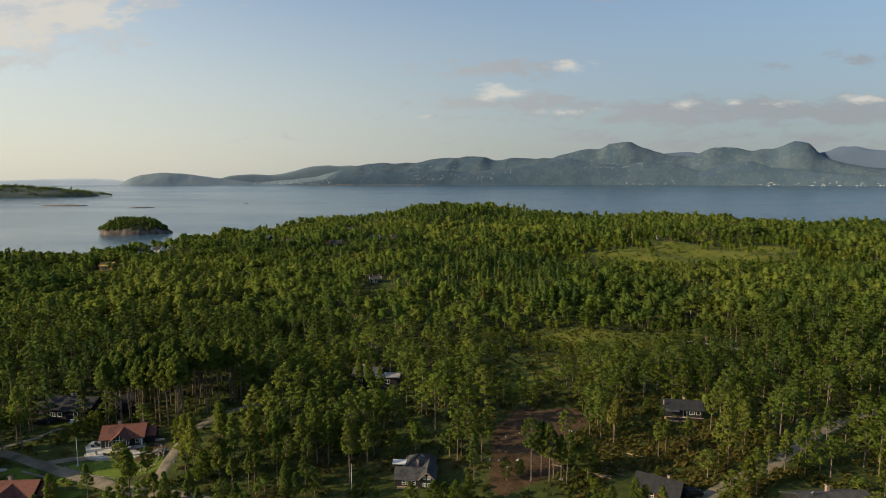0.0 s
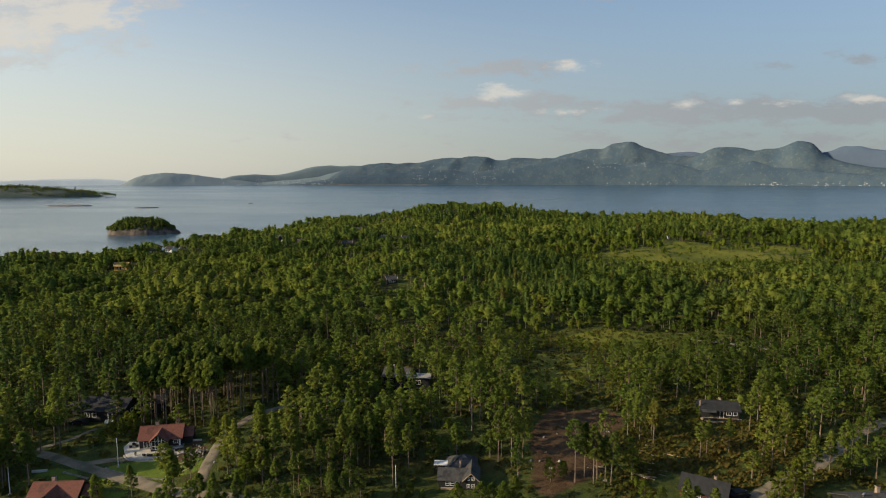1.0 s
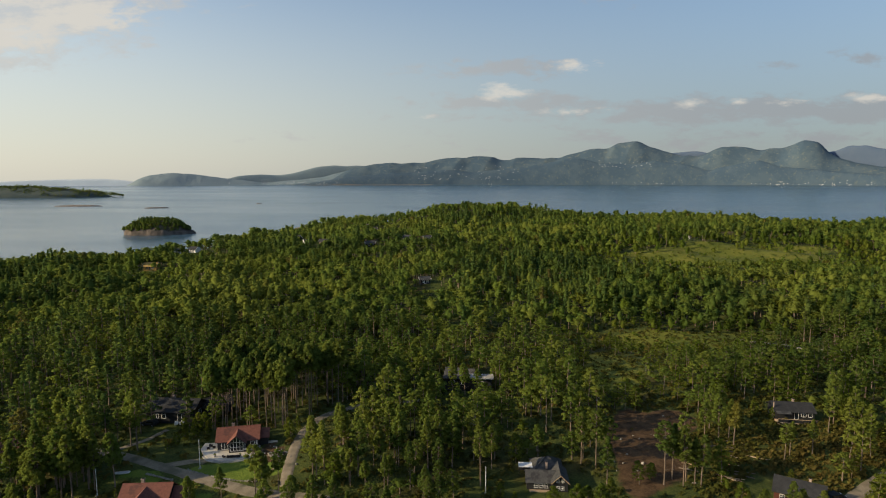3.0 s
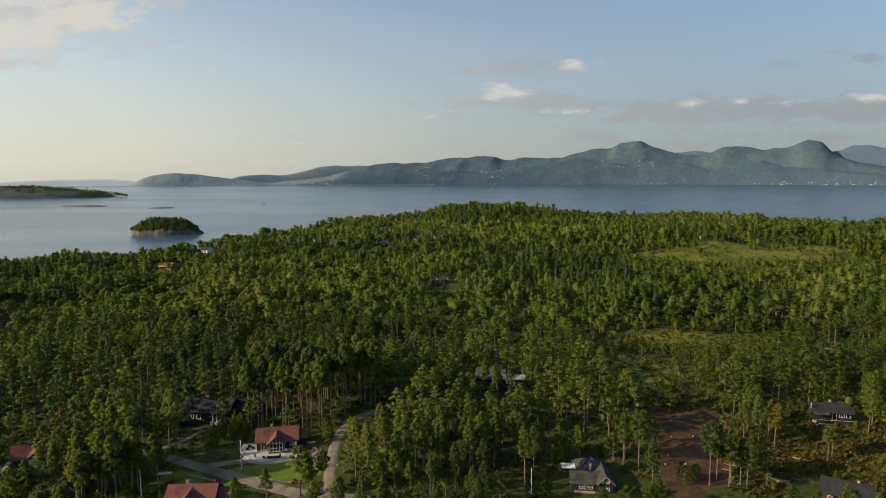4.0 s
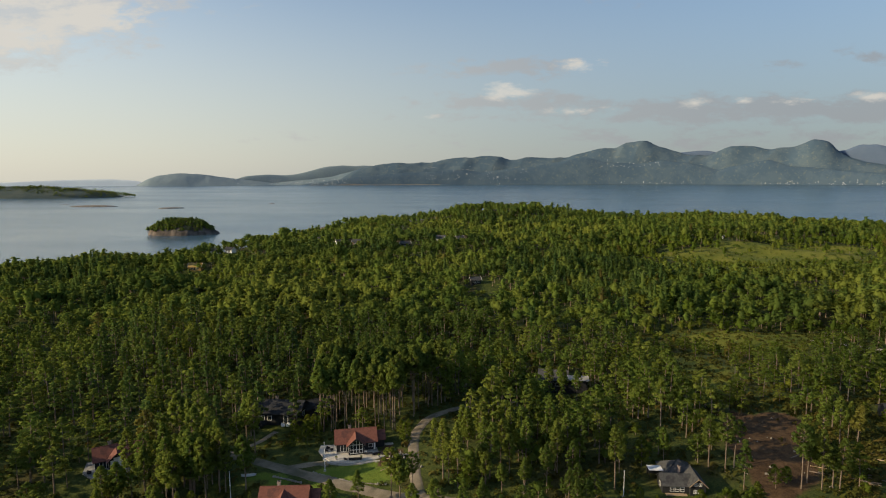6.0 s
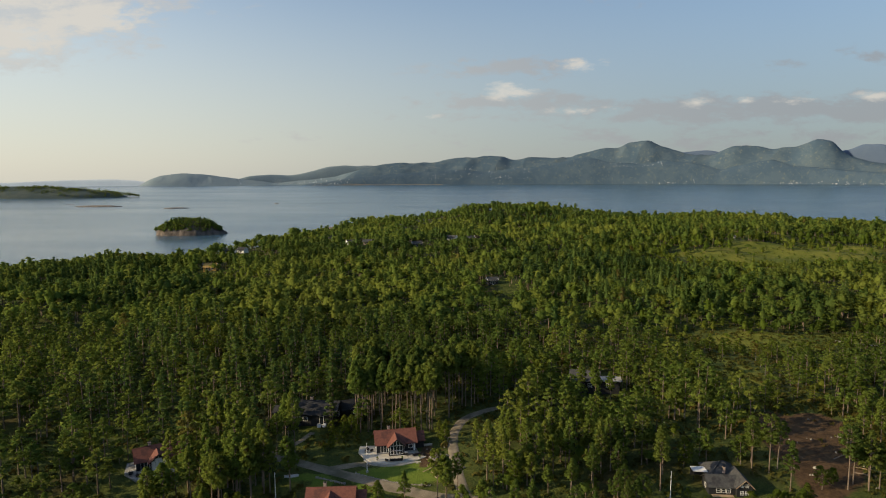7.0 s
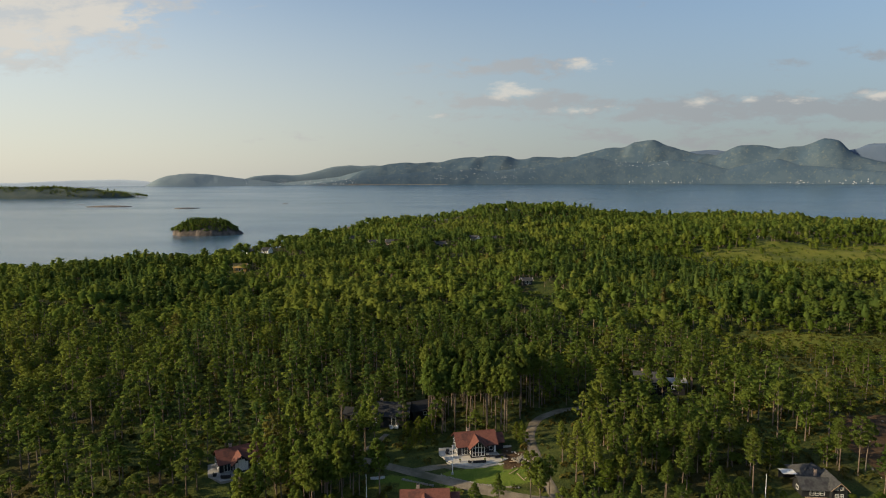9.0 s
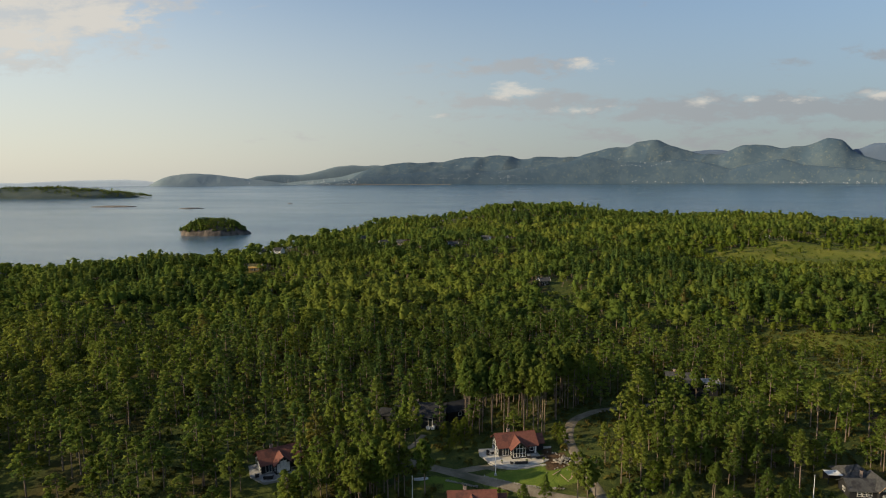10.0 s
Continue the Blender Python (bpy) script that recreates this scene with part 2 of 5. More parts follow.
M_CLIFF = material("fissured_cliff", (0.041, 0.035, 0.031), (0.155, 0.127, 0.105), 0.16, 0.95, 0.8, (0.236, 0.196, 0.162), fine=0.5, stretch=(1, 1, 0.35))
M_FARPAINT = material("far_grey_white", (0.34, 0.34, 0.33), (0.50, 0.50, 0.48), 0.02, 0.9, 0.0)
M_TRACK = material("pale_stony_track", (0.24, 0.21, 0.165), (0.36, 0.32, 0.26), 0.5, 0.95, 0.05, (0.17, 0.155, 0.11), fine=5.0)
M_STONE = material("field_stone", (0.182, 0.166, 0.139), (0.378, 0.345, 0.290), 1.5, 0.9, 0.05, per_object=0.4)
M_TIMBER = material("bare_timber", (0.30, 0.21, 0.13), (0.46, 0.34, 0.22), 1.5, 0.8, 0.02, stretch=(1, 1, 6))
M_DARKCLOTH = material("dark_garden_furniture", (0.018, 0.018, 0.020), (0.035, 0.034, 0.036), 3.0, 0.8, 0.01)
M_METAL = material("grey_metal", (0.33, 0.34, 0.35), (0.45, 0.46, 0.47), 2.0, 0.45, 0.0, metal=0.6)
M_RUBBER = material("black_rubber", (0.012, 0.012, 0.012), (0.022, 0.022, 0.022), 4.0, 0.85, 0.0)
M_OCHRE = material("ochre_wood", (0.34, 0.21, 0.06), (0.45, 0.29, 0.09), 1.0, 0.8, 0.02)


# ---------------------------------------------------------------- helpers for meshes
def mesh_from(name, verts, faces, mats, mat_index=None, tint=None, cover=None, shade=False, normals=None):
    """A mesh from arrays; every face has the same number of corners."""
    verts, faces = np.asarray(verts, np.float32), np.asarray(faces, np.int32)
    n, k = faces.shape
    me = bpy.data.meshes.new(name)
    me.vertices.add(len(verts))
    me.vertices.foreach_set("co", verts.ravel())
    me.loops.add(n * k)
    me.loops.foreach_set("vertex_index", faces.ravel())
    me.polygons.add(n)
    me.polygons.foreach_set("loop_start", np.arange(n, dtype=np.int32) * k)
    for m in mats:
        me.materials.append(m)
    if mat_index is not None:
        me.polygons.foreach_set("material_index", np.asarray(mat_index, np.int32))
    me.polygons.foreach_set("use_smooth", np.full(n, shade))
    if tint is not None:
        a = me.attributes.new("tint", "FLOAT", "POINT")
        a.data.foreach_set("value", np.asarray(tint, np.float32))
    if cover is not None:
        a = me.attributes.new("cover", "FLOAT_COLOR", "POINT")
        a.data.foreach_set("color", np.asarray(cover, np.float32).ravel())
    me.update(calc_edges=True)
    if normals is not None:
        a = me.attributes.new("custom_normal", "FLOAT_VECTOR", "POINT")
        a.data.foreach_set("vector", np.asarray(normals, np.float32).ravel())
    return me


def part(name, bm, mat, parent, label="", at=None):
    """Links a bmesh as one mesh object under a thing or a part."""
    me = bpy.data.meshes.new(name)
    bm.to_mesh(me)
    bm.free()
    me.materials.append(mat)
    ob = new(name, me)
    ob.parent = parent
    if at is not None:
        ob.matrix_basis = at
    if label:
        ob["label"] = label
    return ob


def thing(name, m, label, category, group="", kind=""):
    ob = new(name)
    ob.matrix_basis = m
    return tagged(ob, label, category, group, kind)


def box(bm, x0, x1, y0, y1, z0, z1, bevel=0.0):
    """Adds a box to bm, with bevelled edges where asked."""
    v = [bm.verts.new(c) for c in ((x0, y0, z0), (x1, y0, z0), (x1, y1, z0), (x0, y1, z0), (x0, y0, z1), (x1, y0, z1), (x1, y1, z1), (x0, y1, z1))]
    f = [bm.faces.new([v[i] for i in q]) for q in ((3, 2, 1, 0), (4, 5, 6, 7), (0, 1, 5, 4), (1, 2, 6, 5), (2, 3, 7, 6), (3, 0, 4, 7))]
    if bevel:
        bmesh.ops.bevel(bm, geom=list({e for q in f for e in q.edges}), offset=bevel, segments=1, affect="EDGES")
    return bm


def boxed(*dims, bevel=0.0):
    return box(bmesh.new(), *dims, bevel=bevel)


def prism(bm, outline, axis, a, b):
    """Adds the outline (pairs) swept along axis 'x' or 'y' from a to b."""
    def at(p, s):
        return (s, p[0], p[1]) if axis == "x" else (p[0], s, p[1])
    lo, hi = [bm.verts.new(at(p, a)) for p in outline], [bm.verts.new(at(p, b)) for p in outline]
    bm.faces.new(lo), bm.faces.new(hi[::-1])
    for i in range(len(outline)):
        j = (i + 1) % len(outline)
        bm.faces.new((lo[i], lo[j], hi[j], hi[i]))
    bmesh.ops.recalc_face_normals(bm, faces=bm.faces[:])
    return bm


def rod(bm, p, q, r0, r1, sides=6):
    """Adds a tapered rod from p to q."""
    p, q = Vector(p), Vector(q)
    d = (q - p).normalized()
    s = d.orthogonal().normalized()
    t = d.cross(s)
    rings = []
    for c, r in ((p, r0), (q, r1)):
        rings.append([bm.verts.new(c + (s * math.cos(2 * math.pi * i / sides) + t * math.sin(2 * math.pi * i / sides)) * r) for i in range(sides)])
    for i in range(sides):
        j = (i + 1) % sides
        bm.faces.new((rings[0][i], rings[0][j], rings[1][j], rings[1][i]))
    bm.faces.new(rings[0][::-1]), bm.faces.new(rings[1])
    return bm


# ---------------------------------------------------------------- the lie of the land
COAST_X = (-5200, -900, -430, -300, -250, -228, -205, -120, 0, 300, 450, 700, 1300, 5200)
COAST_Y = (100, 400, 505, 550, 625, 740, 985, 1000, 1060, 1080, 930, 830, 760, 500)
# centre, half sizes and height of each rise or hollow
# cabins towards the fjord: place, length, width, turn
CABINS = ((-39, 345.5, 5.6, 4, 15), (-222, 400, 8, 6, 5), (-250, 505, 8, 6, 25), (-238, 508, 7, 6, -20), (-288, 512, 9, 7, 10), (-180, 612, 12, 9, -10), (-158, 575, 8, 6, 30), (-140, 560, 7, 6, 0),
          (-92, 520, 8, 6, 12), (-62, 560, 8, 6, -25), (-45, 570, 7, 5, 20), (-118, 760, 9, 7, 10), (206, 583, 1.5, 1.3, 10), (-395, 462, 9, 7, 8))
RISES = ((25, 885, 95, 110, 19.5), (-60, 860, 90, 90, 5), (130, 760, 130, 100, 4), (320, 930, 90, 90, 5), (-40, 520, 90, 90, 8), (-100, 430, 110, 80, 4),
         (70, 245, 90, 50, -3.5), (420, 690, 170, 110, 3), (-330, 480, 140, 70, 1), (-215, 800, 70, 130, -5), (235, 610, 190, 95, 9), (-240, 600, 50, 60, 3), (600, 930, 200, 120, 2), *((c[0], c[1] + 3, 20, 20, 3.0) for c in CABINS[:12]))
# polyline and width of each road
ROADS = {
    "main": (((-118, 142.5), (-112, 138.5), (-104, 134.6), (-97.5, 132.0), (-88.6, 127.9), (-77, 123.0), (-66, 119), (-50, 113.5), (-30, 104), (-10, 92)), 3.1),
    "forest": (((-58.6, 117.4), (-59.9, 123), (-60.9, 131), (-61.4, 141.5), (-60.5, 147.8), (-57.9, 154.9), (-53, 160), (-47.8, 163.4), (-34, 168)), 2.5),
    "drive": (((-89, 128.3), (-85, 129.6), (-81.5, 130.6), (-79.5, 129.6)), 2.2),
    "yard": (((-104, 135), (-99, 141), (-96.5, 148)), 2.0),
    "east": (((70, 124), (78, 130), (85, 136.5), (93, 142.5), (104, 149), (122, 158), (150, 176)), 3.4),
    "east_low": (((50, 112), (60, 119), (70, 124)), 3.0),
    "track": (((90, 240), (97, 235), (104, 231), (110, 224), (124, 219)), 3.0),
}


def ease(t):
    t = np.clip(t, 0, 1)
    return t * t * (3 - 2 * t)


def height(x, y):
    """Height of the ground over the sea at x, y (numbers or arrays)."""
    x, y = np.asarray(x, float), np.asarray(y, float)
    z = 12.0 + 0.6 * np.sin(x * 0.043 + 1.1) * np.sin(y * 0.037) + 0.35 * np.sin(x * 0.11 + y * 0.05) + 1.3 * np.sin(x * 0.012 - y * 0.009 + 2)
    z = z - 4.5 * ease((y - 320) / 160)
    roll = 1.7 * np.sin(x * 0.041 + 0.7 * np.sin(y * 0.03)) * np.sin(y * 0.047 + 0.4) + 1.1 * np.sin(x * 0.083 + y * 0.061)
    z = z + roll * ease((y - 190) / 90)
    z = z + 1.0 * ease((y - 118) / 20) - 2.2 * ease((126 - y) / 16) * ease((-50 - x) / 20)
    for cx, cy, sx, sy, a in RISES:
        z = z + a * np.exp(-((x - cx) / sx) ** 2 - ((y - cy) / sy) ** 2)
    d = np.interp(x, COAST_X, COAST_Y) - y
    d = d + 14 * np.sin(x * 0.021) + 8 * np.sin(x * 0.057 + 1)
    return -6 + (z + 6) * ease(d / 95)


def line_distance(x, y, pts):
    best = np.full(np.shape(x), 1e9)
    for (ax, ay), (bx, by) in zip(pts[:-1], pts[1:]):
        dx, dy = bx - ax, by - ay
        t = np.clip(((x - ax) * dx + (y - ay) * dy) / (dx * dx + dy * dy), 0, 1)
        best = np.minimum(best, np.hypot(x - ax - t * dx, y - ay - t * dy))
    return best


def blob(x, y, cx, cy, rx, ry, turn=0.0):
    """1 in the middle of an oval, falling past its rim; the rim wanders."""
    c, s = math.cos(radians(turn)), math.sin(radians(turn))
    u, v = ((x - cx) * c + (y - cy) * s) / rx, (-(x - cx) * s + (y - cy) * c) / ry
    a = np.arctan2(v, u)
    rim = 1 + 0.10 * np.sin(3 * a + cx) + 0.07 * np.sin(5 * a + cy)
    return np.clip((rim - np.hypot(u, v)) / 0.30 + 0.5, 0, 1)


MEADOWS = ((212, 508, 96, 52, 0), (310, 468, 45, 16, -20), (64, 239, 27, 16, 0), (28, 196, 9, 26, -10), (96, 246, 20, 8, 0), (165, 500, 50, 18, 15))
LAWNS = ((-71.5, 126.6, 11.5, 4.6, 8), (-80, 117, 6, 3, 0), (-91, 124.6, 5, 2.2, -18))
ROUGH = ((-97, 122, 9, 4, 20), (-97, 149, 5, 6, 0), (-96, 142, 6, 4, 40), (-16, 110, 10, 5, 0), (-97, 122.5, 8, 4, 20))
SOILS = ((20, 137, 9, 22, -14), (30, 152, 8, 7, 0), (62, 151, 3.4, 1.6, 0), (-66, 133.5, 3.2, 4.5, 20))

xs = np.unique(np.concatenate([np.linspace(-5200, -700, 24), np.linspace(-700, -240, 46), np.arange(-240, 190, 2.5), np.linspace(190, 800, 62), np.linspace(800, 5200, 24)]))
ys = np.unique(np.concatenate([np.linspace(-4000, 40, 14), np.arange(40, 90, 6), np.arange(90, 270, 2.5), np.linspace(270, 620, 60), np.linspace(620, 1260, 64), np.linspace(1260, 1500, 6)]))
gx, gy = np.meshgrid(xs, ys)
gz = height(gx, gy)
cov = np.zeros((*gx.shape, 4), np.float32)
for i, spots in enumerate((MEADOWS + ROUGH, LAWNS, SOILS)):
    for s in spots:
        cov[..., i] = np.maximum(cov[..., i], blob(gx, gy, *s) * (0.5 if s in ROUGH else 1.0))
cov[..., 3] = 1
nx, ny = len(xs), len(ys)
idx = np.arange(nx * ny).reshape(ny, nx)
quads = np.stack([idx[:-1, :-1], idx[:-1, 1:], idx[1:, 1:], idx[1:, :-1]], -1).reshape(-1, 4)
ground = new("ground", mesh_from("ground", np.stack([gx, gy, gz], -1).reshape(-1, 3), quads, [M_GROUND], cover=cov.reshape(-1, 4), shade=True))
tagged(ground, "heath, moss and grass ground between pine woods", "ground", kind="structure")

# sea: one sheet, flat out to 2 km. The far shore lies some 10 km off; it stands at 4.6 km and half size, and past 2 km
# the sheet is bent up to its foot so that the waterline fits the camera's view.
def sea_rise(r, a):
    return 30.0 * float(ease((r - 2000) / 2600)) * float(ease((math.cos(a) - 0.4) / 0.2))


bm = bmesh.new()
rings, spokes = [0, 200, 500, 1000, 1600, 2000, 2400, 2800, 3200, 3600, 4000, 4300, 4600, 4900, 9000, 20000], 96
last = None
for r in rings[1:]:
    ring = [bm.verts.new((-44 + r * math.sin(2 * math.pi * i / spokes), r * math.cos(2 * math.pi * i / spokes), sea_rise(r, 2 * math.pi * i / spokes))) for i in range(spokes)]
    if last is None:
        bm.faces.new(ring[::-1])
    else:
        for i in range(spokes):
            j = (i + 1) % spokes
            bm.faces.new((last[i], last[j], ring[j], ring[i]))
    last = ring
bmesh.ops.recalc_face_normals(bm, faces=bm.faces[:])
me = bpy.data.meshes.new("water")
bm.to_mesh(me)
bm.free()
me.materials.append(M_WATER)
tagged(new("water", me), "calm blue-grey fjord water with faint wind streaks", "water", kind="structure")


# ---------------------------------------------------------------- far shore and mountains
def hill_material(name, a, b, c, scale, glow=0.0, west=None):
    m = bpy.data.materials.new(name)
    m.use_nodes = True
    nt = m.node_tree
    p = nt.nodes["Principled BSDF"]
    pos = nt.nodes.new("ShaderNodeNewGeometry").outputs["Position"]
    n1, n2 = noise_node(nt, pos, scale, 6.0, 0.65), noise_node(nt, pos, scale * 5, 5.0, 0.7)
    col = mix_color(nt, smooth(nt, n1, 0.42, 0.6), a, b)
    col = mix_color(nt, math_node(nt, "MULTIPLY", smooth(nt, n2, 0.54, 0.66), 0.6), col, c)
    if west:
        # haze painted into the base colour, stronger towards the west
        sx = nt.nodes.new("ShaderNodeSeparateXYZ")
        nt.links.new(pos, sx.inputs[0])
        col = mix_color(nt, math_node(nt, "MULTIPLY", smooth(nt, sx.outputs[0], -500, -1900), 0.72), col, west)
    nt.links.new(col, p.inputs["Base Color"])
    p.inputs["Roughness"].default_value, p.inputs["Specular IOR Level"].default_value = 1.0, 0.0
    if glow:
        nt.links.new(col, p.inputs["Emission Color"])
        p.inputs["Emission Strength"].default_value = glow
    bn = nt.nodes.new("ShaderNodeBump")
    bn.inputs["Strength"].default_value, bn.inputs["Distance"].default_value = 0.22, 7
    nt.links.new(n2, bn.inputs["Height"])
    nt.links.new(bn.outputs[0], p.inputs["Normal"])
    return m


DIM_HAZE = (0.118, 0.154, 0.176)
PALE_HAZE = (0.208, 0.256, 0.276)
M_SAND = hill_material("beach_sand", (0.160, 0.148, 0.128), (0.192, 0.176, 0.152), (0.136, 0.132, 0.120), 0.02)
# distant haze is painted into these base colours as blue-grey
M_HILL = hill_material("hazy_wooded_far_hills", (0.061, 0.096, 0.133), (0.085, 0.120, 0.148), (0.145, 0.164, 0.148), 0.008, west=DIM_HAZE)
M_SLOPE = hill_material("hazy_far_slopes", (0.057, 0.091, 0.131), (0.073, 0.108, 0.144), (0.125, 0.148, 0.138), 0.010, west=DIM_HAZE)
M_BLUE = hill_material("haze_blue_far_mountains", (0.080, 0.116, 0.180), (0.092, 0.128, 0.192), (0.102, 0.138, 0.196), 0.003)
# emission added to lighten these hills in place of horizon haze
M_PALE = hill_material("glowing_haze_far_hills", (0.40, 0.41, 0.39), (0.43, 0.44, 0.41), (0.45, 0.455, 0.42), 0.003, 0.45)
# paler blue-grey base colours paint thicker haze over these hills
M_WEST = hill_material("hazy_western_hills", (0.121, 0.170, 0.203), (0.146, 0.194, 0.218), (0.203, 0.238, 0.229), 0.012, west=PALE_HAZE)
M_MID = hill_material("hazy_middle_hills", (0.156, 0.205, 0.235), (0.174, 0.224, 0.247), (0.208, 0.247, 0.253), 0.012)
# haze over the long island is painted in as a grey-blue tint
M_ISLE = hill_material("hazy_wooded_island", (0.077, 0.097, 0.090), (0.101, 0.117, 0.099), (0.128, 0.141, 0.108), 0.02)


def far_range(name, u0, u1, near, far, crest, mat, label, seed, steps=420, rows=26, rough=14.0, gully=0.0):
    """Hills along an arc round the walk: crest(u) is their height over the sea, u the tangent of the bearing."""
    us = np.linspace(u0, u1, steps)
    rr = np.linspace(0, 1, rows)
    a = np.arctan(us)[None, :]
    r = near + (far - near) * rr[:, None] + 0 * a
    x, y = -44 + r * np.sin(a), r * np.cos(a)
    prof = ease(rr * 1.15)[:, None] ** 0.75
    z = np.array([crest(float(q)) for q in us])[None, :] * prof
    wob = np.array([[noise.fractal(Vector((px * 0.006 + seed, py * 0.006, 0.3 + down)), 0.9, 2.1, 6) for px, py in zip(x[-1], y[-1])] for down in (1 - rr) * 1.5])
    spur = np.array([[1 - 2.4 * abs(noise.noise(Vector((px * 0.0055 + 1.3 * down + seed, py * 0.0055, 0.9 * down)))) for px, py in zip(x[-1], y[-1])] for down in 1 - rr])
    side = (4 * rr * (1 - rr))[:, None] * np.clip(z / 230, 0, 1) ** 1.3
    z = z + wob * rough * np.minimum(1, prof * 2) * (1 - 0.72 * rr[:, None]) + spur * gully * side
    z[0] = -3
    i = np.arange(steps * rows).reshape(rows, steps)
    q = np.stack([i[:-1, :-1], i[:-1, 1:], i[1:, 1:], i[1:, :-1]], -1).reshape(-1, 4)
    ob = new(name, mesh_from(name, np.stack([x, y, z], -1).reshape(-1, 3), q, [mat], shade=True))
    return tagged(ob, label, "hills", kind="structure")


def profile(points, floor, reach):
    """Crest heights from pairs of bearing (in thousandths, tangent) and rise over the eye's level (in thousandths)."""
    us, vs = [p[0] / 1000 for p in points], [p[1] / 1000 for p in points]

    def crest(u):
        return max(floor, 75 + sum(float(np.interp(u + d, us, vs)) for d in (-0.005, -0.0025, 0, 0.0025, 0.005)) / 5 * reach)
    return crest


NEAR_CREST = ((-560, -16), (-535, -14), (-520, -9.7), (-501, 0), (-482, 5.8), (-461, 8), (-440, 9.2), (-417, 8.3), (-389, 5), (-366, 2.3), (-329, -2), (-292, -6), (-274, -4), (-232, -0.6), (-196, 3.8), (-160, 13), (-134, 19.4), (-111, 23.2), (-95, 25.4), (-73, 24.1), (-50, 25.3), (-33, 25.7), (-18, 28.9), (2, 32.5),
              (19, 34.4), (34, 32.4), (50, 35), (63, 36.1), (78, 33.1), (89, 29.4), (108, 29.5), (127, 33.8), (146, 33.5), (165, 31.6), (185, 31.4), (195, 35.5), (210, 38.4), (232, 45), (264, 45.7), (277, 52.7), (292, 56.5), (304, 57.2), (315, 55.2), (325, 49.7), (336, 45.2), (353, 41), (368, 37), (384, 33.7), (402, 32.6), (414, 34),
              (425, 38.4), (438, 43.7), (448, 46.8), (459, 45.2), (474, 44.6), (489, 43.5), (504, 39.7), (513, 38.2), (528, 41), (546, 43), (561, 46.7), (573, 50.4), (584, 52), (596, 50.4), (606, 46.8), (615, 39.2), (625, 31.8), (641, 26), (666, 20.4), (703, 14.5), (760, 12), (1100, 30))
FRONT_CREST = ((-300, -16), (-250, -9), (-200, -4), (-160, 3), (-100, 8), (-50, 10), (0, 14), (50, 11), (90, 15), (140, 20), (195, 30), (215, 33), (250, 24), (300, 22), (340, 27), (380, 22), (430, 12), (470, 20), (510, 26), (545, 16), (600, 12), (650, 8), (720, 4), (1100, 8))
BLUE_CREST = ((310, 24), (350, 33.9), (366, 38.2), (380, 39.2), (395, 40.3), (407, 40.7), (420, 38.8), (437, 34.4), (480, 26), (560, 28), (586, 31.2), (620, 36), (633, 37.2), (646, 42.1), (654, 44.3), (666, 43.5), (681, 43.9), (701, 39.4), (740, 36), (800, 44), (1150, 40))
MID_CREST = ((-380, -6), (-338, 4.9), (-301, 7.5), (-273, 6), (-254, 7.8), (-231, 13.1), (-208, 19.4), (-179, 21.9), (-159, 20.3), (-144, 21.9), (-131, 20.9), (-89, 17), (0, 10), (40, 6))
PALE_CREST = ((-1150, 0), (-740, -3.2), (-683, -1.1), (-627, 0), (-562, 1.2), (-529, -0.7), (-500, -4), (-330, 3), (-282, 8), (-240, 10), (-190, 16), (-60, 26), (20, 31), (70, 37), (110, 33), (300, 30))
main_crest = profile(NEAR_CREST, 3, 4840)
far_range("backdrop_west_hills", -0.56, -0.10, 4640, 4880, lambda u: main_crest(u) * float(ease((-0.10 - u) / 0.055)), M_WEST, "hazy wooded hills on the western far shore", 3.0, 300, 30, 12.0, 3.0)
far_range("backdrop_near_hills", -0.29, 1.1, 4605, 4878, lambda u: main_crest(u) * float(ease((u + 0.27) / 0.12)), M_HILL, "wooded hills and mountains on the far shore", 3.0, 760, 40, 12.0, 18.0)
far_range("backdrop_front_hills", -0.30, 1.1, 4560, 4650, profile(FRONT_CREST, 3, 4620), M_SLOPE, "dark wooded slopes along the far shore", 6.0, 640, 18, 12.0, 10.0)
far_range("backdrop_blue_mountains", 0.30, 1.15, 4885, 4940, profile(BLUE_CREST, 60, 4930), M_BLUE, "haze-blue mountains behind the far shore", 9.0, 300, 8, 4.0)
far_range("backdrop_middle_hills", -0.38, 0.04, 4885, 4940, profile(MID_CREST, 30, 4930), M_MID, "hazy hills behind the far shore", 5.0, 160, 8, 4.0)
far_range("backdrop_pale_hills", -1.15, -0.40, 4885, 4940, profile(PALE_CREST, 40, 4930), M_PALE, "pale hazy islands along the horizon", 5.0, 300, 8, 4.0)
far_range("shore_beach", -0.235, -0.02, 4540, 4562, lambda u: 33.5 + 5 * math.exp(-((u + 0.165) / 0.02) ** 2), M_SAND, "pale sandy beach along the far shore", 7.0, 120, 5, 1.0)


